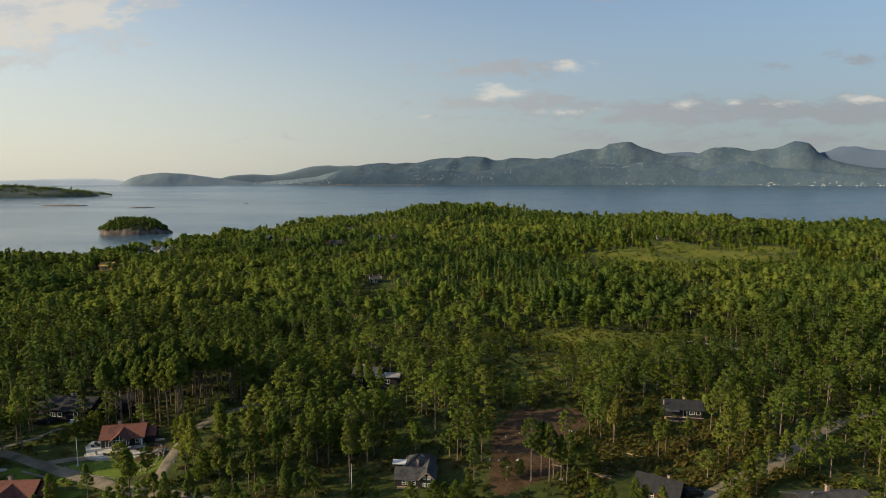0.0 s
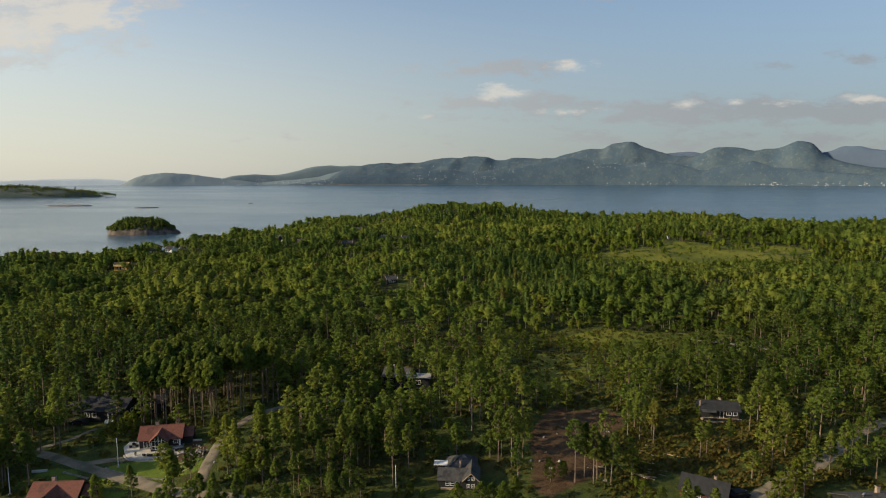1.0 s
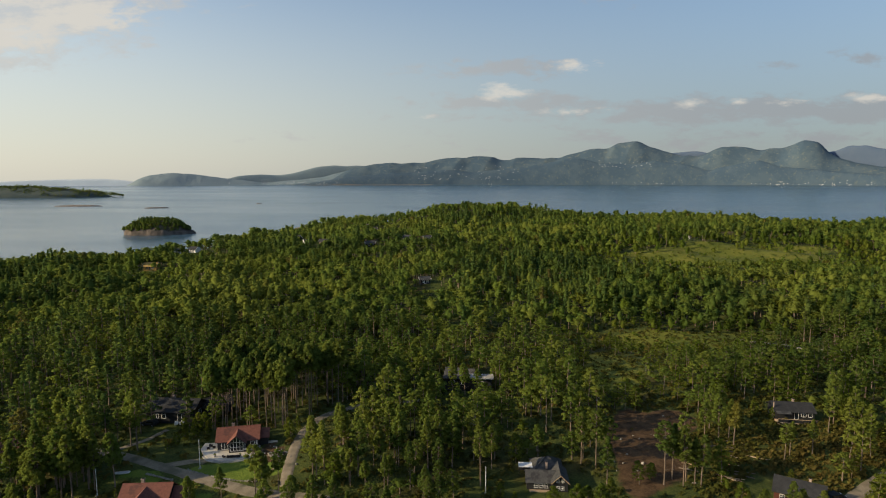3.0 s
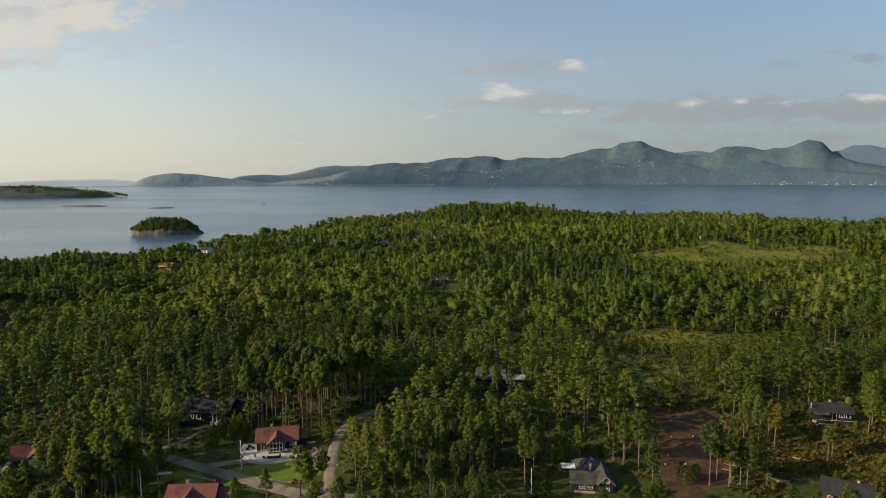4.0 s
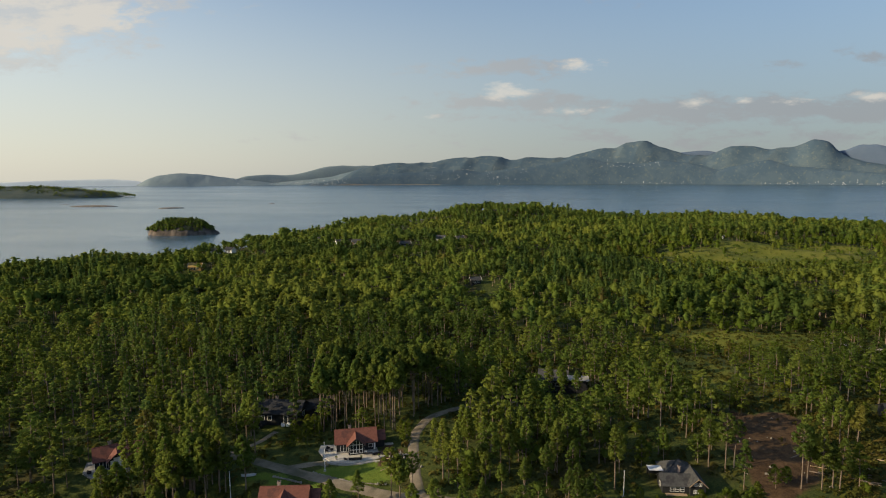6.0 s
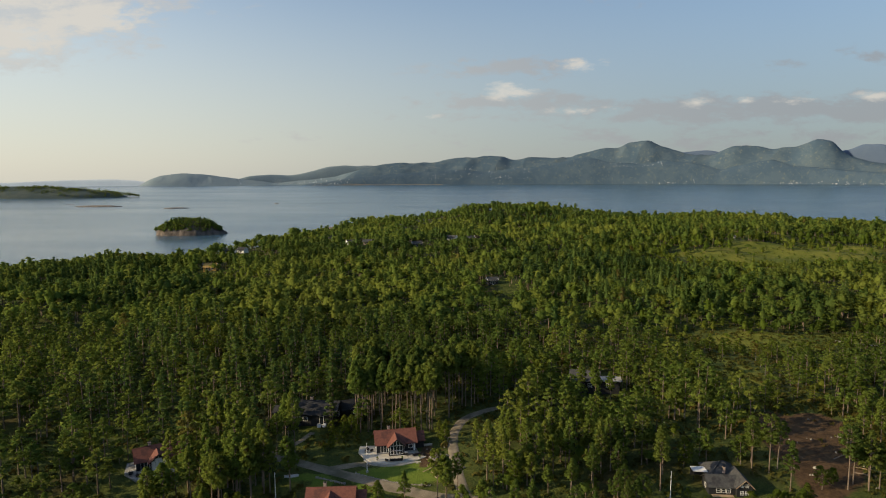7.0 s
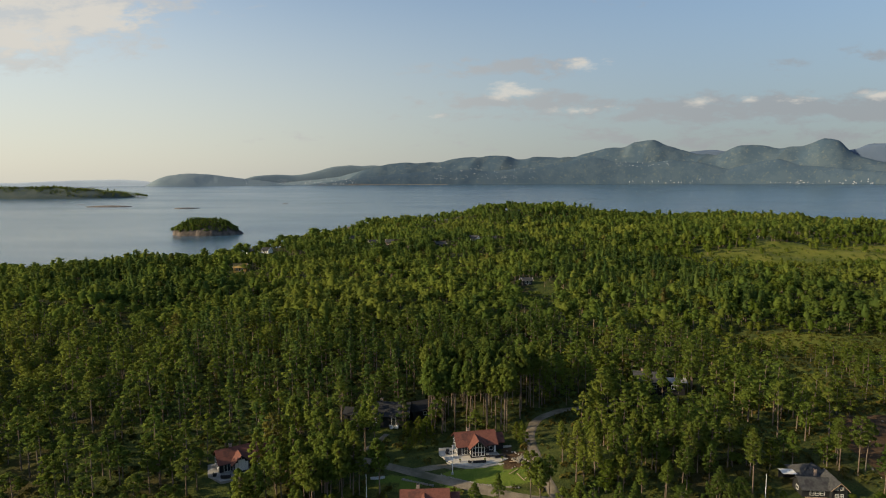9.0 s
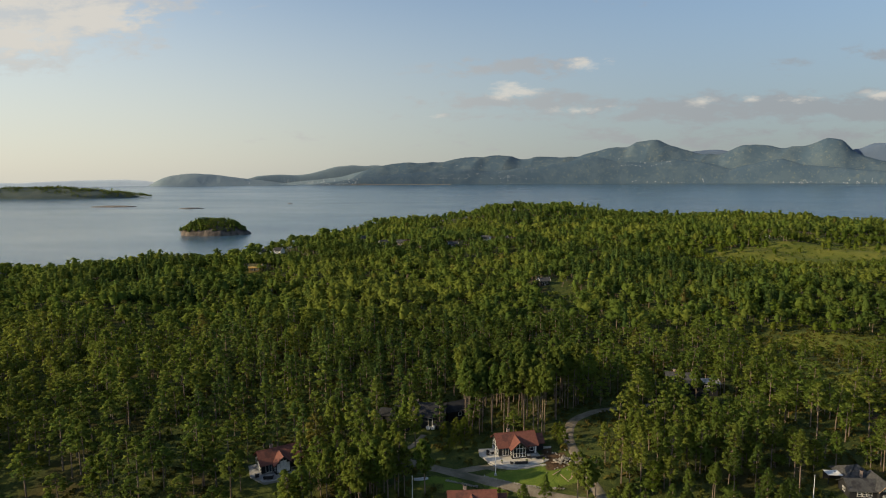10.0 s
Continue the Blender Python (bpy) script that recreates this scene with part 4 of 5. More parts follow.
# ---------------------------------------------------------------- roads, paths and yards
def road(name, pts, width, mat, label, lift=0.10):
    """A ribbon that follows the ground along a smoothed line, with soft uneven edges."""
    p = [Vector((*q, 0)) for q in pts]
    p = [p[0] * 2 - p[1]] + p + [p[-1] * 2 - p[-2]]
    line = []
    for a, b, c, d in zip(p[:-3], p[1:-2], p[2:-1], p[3:]):
        n = max(2, int((c - b).length / 1.2))
        for i in range(n):
            t = i / n
            line.append(0.5 * ((2 * b) + (c - a) * t + (2 * a - 5 * b + 4 * c - d) * t * t + (3 * b - a - 3 * c + d) * t ** 3))
    line.append(p[-2])
    v, f, across = [], [], 7
    for i, q in enumerate(line):
        d = (line[min(i + 1, len(line) - 1)] - line[max(i - 1, 0)]).normalized()
        side = Vector((-d.y, d.x, 0))
        for k in range(across):
            s = (k / (across - 1) - 0.5) * width * (1 + 0.16 * noise.noise(Vector((q.x * 0.35, q.y * 0.35, k < across / 2))))
            w = q + side * s
            drop = 0.16 if k in (0, across - 1) else (0.05 if k == across // 2 else 0)
            v.append((w.x, w.y, float(height(w.x, w.y)) + lift - drop + (0.05 if k == across // 2 else 0)))
    for i in range(len(line) - 1):
        for k in range(across - 1):
            a = i * across + k
            f.append((a, a + 1, a + across + 1, a + across))
    ob = new(name, mesh_from(name, v, f, [mat], shade=True))
    return tagged(ob, label, "road", kind="structure")


road("road_main", *ROADS["main"], M_GRAVEL, "pale gravel road winding past the cabins")
road("road_forest", *ROADS["forest"], M_GRAVEL, "gravel road curving up into the pines", 0.16)
road("road_drive", *ROADS["drive"], M_GRAVEL, "short gravel drive up to the terrace", 0.13)
road("path_yard", *ROADS["yard"], M_GRAVEL, "worn grassy track up to the dark cabin", 0.02)
road("road_east", *ROADS["east"], M_GRAVEL, "gravel road through the eastern pines", 0.12)
road("road_east_low", *ROADS["east_low"], M_GRAVEL, "gravel road in front of the slate roofs", 0.14)
road("path_track", *ROADS["track"], M_TRACK, "pale gravel track at the edge of the bog", 0.14)


# ---------------------------------------------------------------- houses
def roof_x(x0, x1, yc, half, eave, ridge, over=0.5, thick=0.16):
    """Saddle roof with its ridge along x."""
    k = (ridge - eave) / half
    e, w = eave - over * k, half + over
    return prism(bmesh.new(), [(yc - w, e), (yc, ridge), (yc + w, e), (yc + w, e + thick), (yc, ridge + thick * 1.2), (yc - w, e + thick)], "x", x0 - over, x1 + over)


def roof_y(xc, half, y0, y1, eave, ridge, over=0.5, thick=0.16):
    """Saddle roof with its ridge along y."""
    k = (ridge - eave) / half
    e, w = eave - over * k, half + over
    return prism(bmesh.new(), [(xc - w, e), (xc, ridge), (xc + w, e), (xc + w, e + thick), (xc, ridge + thick * 1.2), (xc - w, e + thick)], "y", y0, y1)


def gable_body(x0, x1, yc, half, eave, ridge, axis="x"):
    o = [(yc - half, -1.2), (yc + half, -1.2), (yc + half, eave), (yc, ridge), (yc - half, eave)]
    return prism(bmesh.new(), o, axis, x0, x1)


def window(parent, x, y, z, w, h, cols=1, rows=1, side="front", name="window", frame_mat=None):
    """A framed window standing 5 cm proud of a wall; side: front (-y), back (+y), left (-x), right (+x)."""
    turn = {"front": 0, "right": 90, "back": 180, "left": -90}[side]
    b = 0.09
    bm = bmesh.new()
    for i in range(cols + 1):
        c = -w / 2 + w * i / cols
        box(bm, c - b / 2, c + b / 2, -0.07, 0.0, 0, h)
    for i in range(rows + 1):
        c = h * i / rows
        box(bm, -w / 2 - b / 2, w / 2 + b / 2, -0.075, 0.0, c - b / 2, c + b / 2)
    fr = part("window_frame" if name == "window" else name, bm, frame_mat or M_WHITE, parent, "white painted frame" if not frame_mat else "", pose(x, y, z, 0, 0, turn))
    part("pane", boxed(-w / 2, w / 2, -0.035, -0.01, 0, h), M_GLASS, fr)
    return fr


def chimney(parent, x, y, z0, z1, s=0.7, mat=None):
    bm = boxed(x - s / 2, x + s / 2, y - s / 2, y + s / 2, z0, z1, bevel=0.02)
    box(bm, x - s / 2 - 0.06, x + s / 2 + 0.06, y - s / 2 - 0.06, y + s / 2 + 0.06, z1 - 0.15, z1)
    ch = part("chimney", bm, mat or M_BRICK, parent, "rendered chimney")
    part("flue_cap", boxed(x - s / 3, x + s / 3, y - s / 3, y + s / 3, z1, z1 + 0.12), M_DARKROOF, ch)


def glazed_gable(parent, xc, y, half, eave, ridge, z0=0.35, cols=4):
    """A gable front of glass: uprights, rails and a raking head in white-grey timber."""
    bm = bmesh.new()
    inner = half - 0.35
    for i in range(cols + 1):
        x = -inner + 2 * inner * i / cols
        top = eave + (ridge - eave) * (1 - abs(x) / half) - 0.35
        box(bm, xc + x - 0.05, xc + x + 0.05, y - 0.08, y, z0, top)
    for z in (z0, z0 + 1.1, eave - 0.1):
        box(bm, xc - inner, xc + inner, y - 0.075, y, z - 0.05, z + 0.05)
    frame_ob = part("window_frame", bm, M_WHITE, parent, "white glazing bars of the gable window")
    g = bmesh.new()
    head = eave - 0.35 + (ridge - eave) * (1 - inner / half)
    prism(g, [(xc - inner, z0), (xc + inner, z0), (xc + inner, head), (xc, ridge - 0.4), (xc - inner, head)], "y", y - 0.03, y - 0.005)
    part("pane", g, M_GLASS, frame_ob)


def bargeboard(parent, xc, half, y, eave, ridge, over, mat):
    k = (ridge - eave) / half
    bm = bmesh.new()
    for s in (-1, 1):
        prism(bm, [(xc, ridge - 0.12), (xc, ridge + 0.16), (xc + s * (half + over), eave - over * k + 0.16), (xc + s * (half + over), eave - over * k - 0.12)], "y", y - 0.04, y)
    part("bargeboard", bm, mat, parent)


def red_house(m, label, extension=True, bright_gable=False):
    """Black timber cabin under red tiles: main wing, glazed cross gable, low end wing."""
    h = thing("cabin", m, label, "cabin", "red-roofed cabins")
    part("wall", gable_body(-5.2, 5.0, 0, 3.5, 3.0, 5.55), M_BLACK, h)
    part("wall", gable_body(-5.3, 1.0, -0.2, 1.95, 3.1, 4.85, "y"), M_BLACK, h)
    part("roof", roof_x(-5.2, 5.0, 0, 3.5, 3.0, 5.6), M_REDROOF, h, "red tiled roof")
    part("roof", roof_y(-0.2, 1.95, -5.95, 0.3, 3.1, 5.1, 0.5), M_REDROOF, h, "red tiled cross gable")
    part("ridge_cap", prism(bmesh.new(), [(-0.14, 5.78), (0, 5.88), (0.14, 5.78)], "x", -5.7, 5.5), M_REDROOF, h)
    bargeboard(h, -0.2, 1.95, -5.95, 3.1, 5.1, 0.5, M_BLACK)
    if extension:
        part("wall", gable_body(5.0, 7.4, 0.7, 2.4, 2.5, 4.2), M_BLACK, h)
        part("roof", roof_x(5.75, 7.4, 0.7, 2.4, 2.5, 4.25, 0.4), M_REDROOF, h, "lower red tiled roof")
    part("plinth", boxed(-5.26, 5.06, -3.56, 3.56, -1.0, 0.25), M_SLABS, h)
    chimney(h, -1.6, 1.0, 4.2, 6.5)
    glazed_gable(h, -0.2, -5.3, 1.95, 3.1, 4.85)
    for y in (-2.2, -0.75, 0.75, 2.2):
        window(h, -5.2, y, 0.5, 1.25, 3.0 if abs(y) < 1 else 2.1, 1, 2, "left")
    window(h, -3.4, -3.5, 0.3, 1.5, 2.1, 2, 1)
    window(h, 3.6, -3.5, 1.1, 1.0, 1.1, 1, 1)
    window(h, -2.15, -4.4, 0.9, 1.2, 1.6, 1, 2, "left")
    window(h, 1.75, -4.4, 0.9, 1.2, 1.6, 1, 2, "right")
    d = part("door", boxed(4.4, 4.85, -3.56, -3.5, 0.25, 2.3), M_WHITE, h, "white door frame")
    part("gutter", rod(bmesh.new(), (-5.2, -4.05, 2.62), (-2.3, -4.05, 2.62), 0.06, 0.06), M_BLACK, h)
    if bright_gable:
        bm = bmesh.new()
        for i in range(4):
            x = -1.72 + i * 0.8
            box(bm, x, x + 0.66, -5.365, -5.35, 0.5, 3.0 + (0.8 if i in (1, 2) else 0))
        part("curtain", bm, M_WHITE, h, "pale curtains behind the gable glass")
    return h


SMALLER = Matrix.Diagonal((0.88, 0.82, 0.75, 1))


def gz_at(x, y, sink=0.0):
    return float(height(x, y)) - sink


red_house(pose(-74.8, 138.0, gz_at(-74.4, 135) + 0.35, 0, 0, 12) @ SMALLER, "black timber cabin with red tiled roof, glazed gable and pale terrace")
red_house(pose(-85.2, 115.4, gz_at(-86, 116) + 0.2, 0, 0, 4) @ SMALLER, "black timber cabin with red tiled roof beside the gravel road")
red_house(pose(-129.0, 134.0, gz_at(-129, 131) + 0.3, 0, 0, 32) @ SMALLER, "black timber cabin with red roof half hidden among tall pines", True, True)


def long_house(m, label, L, W, eave, ridge, wall, roof, wins=(), name="cabin", over=0.5, chim=None, group=""):
    h = thing(name, m, label, "cabin", group)
    part("wall", gable_body(-L / 2, L / 2, 0, W / 2, eave, ridge), wall, h)
    part("roof", roof_x(-L / 2, L / 2, 0, W / 2, eave, ridge + 0.05, over), roof, h)
    part("ridge_cap", prism(bmesh.new(), [(-0.16, ridge + 0.20), (0, ridge + 0.30), (0.16, ridge + 0.20)], "x", -L / 2 - over, L / 2 + over), roof, h)
    for x, z, w, hh, c, r, side in wins:
        if side in ("front", "back"):
            window(h, x, -W / 2 if side == "front" else W / 2, z, w, hh, c, r, side)
        else:
            window(h, -L / 2 if side == "left" else L / 2, x, z, w, hh, c, r, side)
    if chim:
        chimney(h, *chim)
    return h


# the long dark cabin up the grassy yard
long_house(pose(-97.6, 156.2, gz_at(-97, 155) + 0.4, 0, 0, -4) @ Matrix.Scale(1.08, 4), "long black cabin with a low dark roof in tree shade", 11.5, 7.5, 2.7, 4.5, M_BLACK, M_DARKROOF,
                  ((-3.2, 1.0, 1.2, 1.0, 2, 1, "front"), (-1.4, 1.0, 1.0, 1.0, 1, 1, "front"), (2.6, 0.2, 1.0, 2.0, 1, 1, "front"), (0, 1.0, 1.2, 1.1, 2, 1, "right")), chim=(-1.0, 0.6, 4.0, 5.3, 0.6))
long_house(pose(-88.6, 160.4, gz_at(-90, 158) + 0.3, 0, 0, 28), "black outbuilding with a dark shed roof behind the cabin", 7.0, 5.0, 2.6, 3.9, M_BLACK, M_DARKROOF, ((0, 1.0, 0.9, 0.9, 1, 1, "front"),), "outbuilding")
long_house(pose(-106.2, 157.6, gz_at(-105, 156) + 0.1, 0, 0, -10), "low dark carport beside the long black cabin", 4.0, 4.6, 2.2, 3.0, M_BLACK, M_DARKROOF, (), "carport")


def slate_house():
    """Black house under weathered slate: hipped block behind, low front wing, two-storey gable to the front."""
    z = gz_at(-5, 118)
    h = thing("house", pose(-5.2, 122.6, z, 0, 0, -4) @ Matrix.Scale(0.71, 4), "black timber house with weathered grey slate hip roof and white windows", "house")
    part("wall", boxed(-4.2, 4.4, -0.5, 8.4, -1.2, 2.7), M_BLACK, h)
    bm = bmesh.new()
    lo = [bm.verts.new(c) for c in ((-4.8, -1.1, 2.55), (5.0, -1.1, 2.55), (5.0, 9.0, 2.55), (-4.8, 9.0, 2.55))]
    hi = [bm.verts.new(c) for c in ((-0.3, 3.6, 5.7), (0.7, 4.4, 5.7))]
    for q in ((lo[0], lo[1], hi[1], hi[0]), (lo[1], lo[2], hi[1]), (lo[2], lo[3], hi[0], hi[1]), (lo[3], lo[0], hi[0])):
        bm.faces.new(q)
    bm.faces.new(lo[::-1])
    bmesh.ops.recalc_face_normals(bm, faces=bm.faces[:])
    part("roof", bm, M_GREYROOF, h, "weathered slate hip roof")
    part("wall", gable_body(-6.2, 1.6, -2.6, 2.9, 2.4, 4.4), M_BLACK, h)
    part("roof", roof_x(-6.2, 1.6, -2.6, 2.9, 2.4, 4.45, 0.45), M_GREYROOF, h, "dark slate front roof")
    part("wall", gable_body(-6.6, 0.0, 3.2, 2.1, 3.1, 5.0, "y"), M_BLACK, h)
    part("roof", roof_y(3.2, 2.1, -7.1, 2.0, 3.1, 5.05, 0.5), M_GREYROOF, h, "slate cross gable")
    bargeboard(h, 3.2, 2.1, -7.1, 3.1, 5.05, 0.5, M_TIMBER)
    for x in (2.45, 3.75):
        window(h, x, -6.6, 0.7, 0.85, 1.0, 2, 2)
        window(h, x, -6.6, 2.9, 0.8, 0.9, 2, 2)
    for x in (-3.6, -2.2, -0.8):
        window(h, x, -5.5, 0.6, 1.05, 1.25, 1, 2)
    window(h, -6.2, -2.6, 0.8, 1.2, 1.2, 2, 1, "left")
    chimney(h, -0.2, 0.2, 3.6, 5.6, 0.6)
    part("porch_step", boxed(-5.5, 0.4, -6.9, -5.6, -0.8, 0.1, bevel=0.03), M_TIMBER, h)


slate_house()


def pergola():
    x, y = -9.4, 124.8
    h = thing("pergola", pose(x, y + 0.6, gz_at(x, y), 0, 0, -4) @ Matrix.Scale(0.7, 4), "dark timber pergola with a taut white canopy behind the slate house", "pergola")
    for sx in (-1.9, 1.9):
        for sy in (-1.5, 1.5):
            part("post", boxed(sx - 0.07, sx + 0.07, sy - 0.07, sy + 0.07, -0.5, 2.5), M_BLACK, h)
    for sy in (-1.5, 1.5):
        part("beam", boxed(-2.1, 2.1, sy - 0.06, sy + 0.06, 2.5, 2.68), M_BLACK, h)
    bm = bmesh.new()
    bmesh.ops.create_grid(bm, x_segments=8, y_segments=6, size=1.0)
    for v in bm.verts:
        v.co.x, v.co.y = v.co.x * 2.1, v.co.y * 1.7
        v.co.z = 2.80 - 0.14 * math.cos(v.co.x * 0.75) * math.cos(v.co.y * 0.9)
    bmesh.ops.solidify(bm, geom=bm.faces[:], thickness=0.03)
    part("canopy", bm, M_WHITE, h, "white sailcloth canopy")
    part("lattice", boxed(-2.0, 2.0, 1.53, 1.58, -0.3, 2.3), M_BLACK, h)


pergola()


def terrace_house():
    """Dark cabin with a low roof and a railed terrace along its front."""
    z = gz_at(61, 150)
    h = long_house(pose(61.2, 151.0, z + 0.4, 0, 0, -9) @ Matrix.Scale(0.88, 4), "dark brown cabin with a low felt roof and railed terrace", 10.2, 6.4, 2.4, 3.9, M_BLACK, M_DARKROOF,
                   ((2.3, 1.0, 1.3, 1.0, 2, 1, "front"), (4.0, 1.0, 1.0, 1.0, 1, 1, "front"), (0.4, 0.1, 1.0, 1.95, 1, 1, "front"), (0, 1.0, 1.2, 1.0, 2, 1, "right")), chim=(0.8, 0.9, 3.4, 4.7, 0.5))
    part("deck", boxed(-5.3, 5.0, -5.9, -3.22, -0.6, 0.0, bevel=0.02), M_TIMBER, h, "weathered timber deck")
    part("awning", prism(bmesh.new(), [(-4.9, 2.12), (-3.2, 2.42), (-3.2, 2.50), (-4.9, 2.20)], "x", -5.2, -1.4), M_GREYROOF, h, "pale awning over the terrace")
    for i in range(9):
        x = -5.2 + i * 1.27
        part("rail_post", boxed(x - 0.05, x + 0.05, -5.9, -5.8, 0, 1.0), M_BLACK, h)
    part("rail", boxed(-5.3, 5.0, -5.92, -5.78, 0.98, 1.06), M_TIMBER, h)
    for i in range(8):
        x = -5.2 + i * 1.27
        part("rail_panel", boxed(x + 0.08, x + 1.18, -5.87, -5.84, 0.12, 0.92), M_BLACK, h)
    part("flue_pipe", rod(bmesh.new(), (-5.35, -2.2, -0.6), (-5.35, -2.2, 4.6), 0.16, 0.16, 10), M_BRICK, h, "tall pale flue at the gable end")
    for x, y in ((-3.6, -4.6), (-2.4, -5.0), (2.4, -4.9)):
        c = thing("garden_chair", pose(61.2, 151.0, z + 0.4, 0, 0, -9) @ Matrix.Scale(0.88, 4) @ pose(x, y, 0, 0, 0, x * 40), "dark garden chair on the timber deck", "chair", "chairs on the terrace")
        part("seat", boxed(-0.25, 0.25, -0.25, 0.25, 0.38, 0.45, bevel=0.015), M_DARKCLOTH, c)
        part("backrest", boxed(-0.25, 0.25, 0.21, 0.26, 0.45, 0.9, bevel=0.015), M_DARKCLOTH, c)
        for lx in (-0.21, 0.21):
            for ly in (-0.21, 0.21):
                part("leg", boxed(lx - 0.02, lx + 0.02, ly - 0.02, ly + 0.02, 0, 0.38), M_DARKCLOTH, c)


terrace_house()
long_house(pose(-22.2, 178.0, gz_at(-22, 178) + 1.1, 0, 0, -12), "grey-roofed cabin almost hidden in the pine wood", 8.0, 6.5, 2.8, 4.6, M_BLACK, M_GREYROOF, ((1.5, 0.9, 1.1, 1.1, 2, 1, "front"), (-1.5, 0.9, 1.1, 1.1, 2, 1, "front")), chim=(-1.8, 0.5, 4.2, 5.5, 0.6))
long_house(pose(-16.2, 175.0, gz_at(-16, 175) + 1.1, 0, 0, -3), "low annex with a pale flat-pitched roof in the pines", 6.4, 3.4, 2.9, 3.4, M_BLACK, M_SLABS, ((0.0, 0.8, 1.4, 1.2, 2, 1, "front"),), "annex")
long_house(pose(42.8, 114.6, gz_at(41, 116) - 0.2, 0, 0, -33) @ Matrix.Scale(0.76, 4), "red-brown timber house with a dark slate roof and white windows", 11.0, 7.4, 2.6, 5.0, M_REDWALL, M_DARKROOF,
           ((-1.0, 0.7, 1.0, 1.2, 2, 2, "left"), (1.2, 0.7, 1.0, 1.2, 2, 2, "left"), (-3.6, 0.8, 1.1, 1.1, 2, 2, "front"), (-1.0, 0.8, 1.1, 1.1, 2, 2, "front")), "house", chim=(2.2, 0.4, 4.2, 6.0, 0.6))
slate = long_house(pose(71.5, 106.2, gz_at(71, 108) - 0.9, 0, 0, 4), "broad house under a weathered grey roof below the road", 12.5, 9.5, 2.6, 4.7, M_BLACK, M_GREYROOF, ((0, 0.8, 1.2, 1.1, 2, 1, "front"),), "house", chim=(0.4, 1.8, 3.8, 5.4, 0.6))
bm = bmesh.new()
bmesh.ops.create_cone(bm, cap_ends=True, segments=14, radius1=0.12, radius2=0.45, depth=0.18, matrix=pose(-4.2, -0.6, 5.3, -60, 0, 20))
rod(bm, (-4.2, -0.5, 4.4), (-4.2, -0.5, 5.3), 0.03, 0.03)
part("satellite_dish", bm, M_WHITE, slate, "white satellite dish")


def small_house(x, y, L, W, wall, roof, turn, label, sink=0.0, eave=2.6, ridge=4.4):
    h = long_house(pose(x, y, gz_at(x, y, sink), 0, 0, turn), label, L, W, eave, ridge, wall, roof, ((-L * 0.22, 0.9, 1.2, 1.2, 2, 1, "front"), (L * 0.22, 0.9, 1.2, 1.2, 2, 1, "front"), (0, 0.2, 1.0, 2.0, 1, 1, "front")), "cabin", group="cabins towards the fjord")
    bargeboard_ends(h, L, W, eave, ridge)
    return h


def bargeboard_ends(h, L, W, eave, ridge):
    for s in (-1, 1):
        bm = bmesh.new()
        k = (ridge - eave) / (W / 2)
        for t in (-1, 1):
            prism(bm, [(0, ridge), (0, ridge + 0.3), (t * (W / 2 + 0.5), eave - 0.5 * k + 0.3), (t * (W / 2 + 0.5), eave - 0.5 * k)], "x", s * (L / 2 + 0.5), s * (L / 2 + 0.56))
        part("bargeboard", bm, M_WHITE, h, "white bargeboards")


# cabins dotted through the woods towards the fjord
LOOKS = ((M_BLACK, M_GREYROOF, "dark cabin with pale roof and white trim in the woods"), (M_OCHRE, M_OCHRE, "ochre timber cabin among dense spruces"), (M_WHITE, M_GREYROOF, "white cabin with a grey roof near the shore"),
         (M_WHITE, M_DARKROOF, "white cabin with a dark roof near the shore"), (M_BLACK, M_DARKROOF, "black cabin above the water among pines"), (M_BLACK, M_GREYROOF, "large dark cabin with a grey roof on the coast"),
         (M_WHITE, M_GREYROOF, "white cabin among trees behind the coast"), (M_TIMBER, M_GREYROOF, "bare timber cabin among trees behind the coast"), (M_BLACK, M_GREYROOF, "dark cabin with a grey roof on the slope"),
         (M_WHITE, M_GREYROOF, "white cabin high on the wooded ridge"), (M_TIMBER, M_GREYROOF, "timber cabin high on the wooded ridge"), (M_TIMBER, M_GREYROOF, "timber cabin on the headland above the sea"),
         (M_FARPAINT, M_GREYROOF, "small white hut at the far edge of the bog"), (M_REDWALL, M_DARKROOF, "red-brown cabin by the water behind trees"))
for (x, y, L, W, turn), (wall, roof, label) in zip(CABINS, LOOKS):
    small_house(x, y, L, W, wall, roof, turn, label, 0.0, 2.6 if L > 4 else 2.3, 2.6 + 0.32 * W if L > 4 else 2.9)


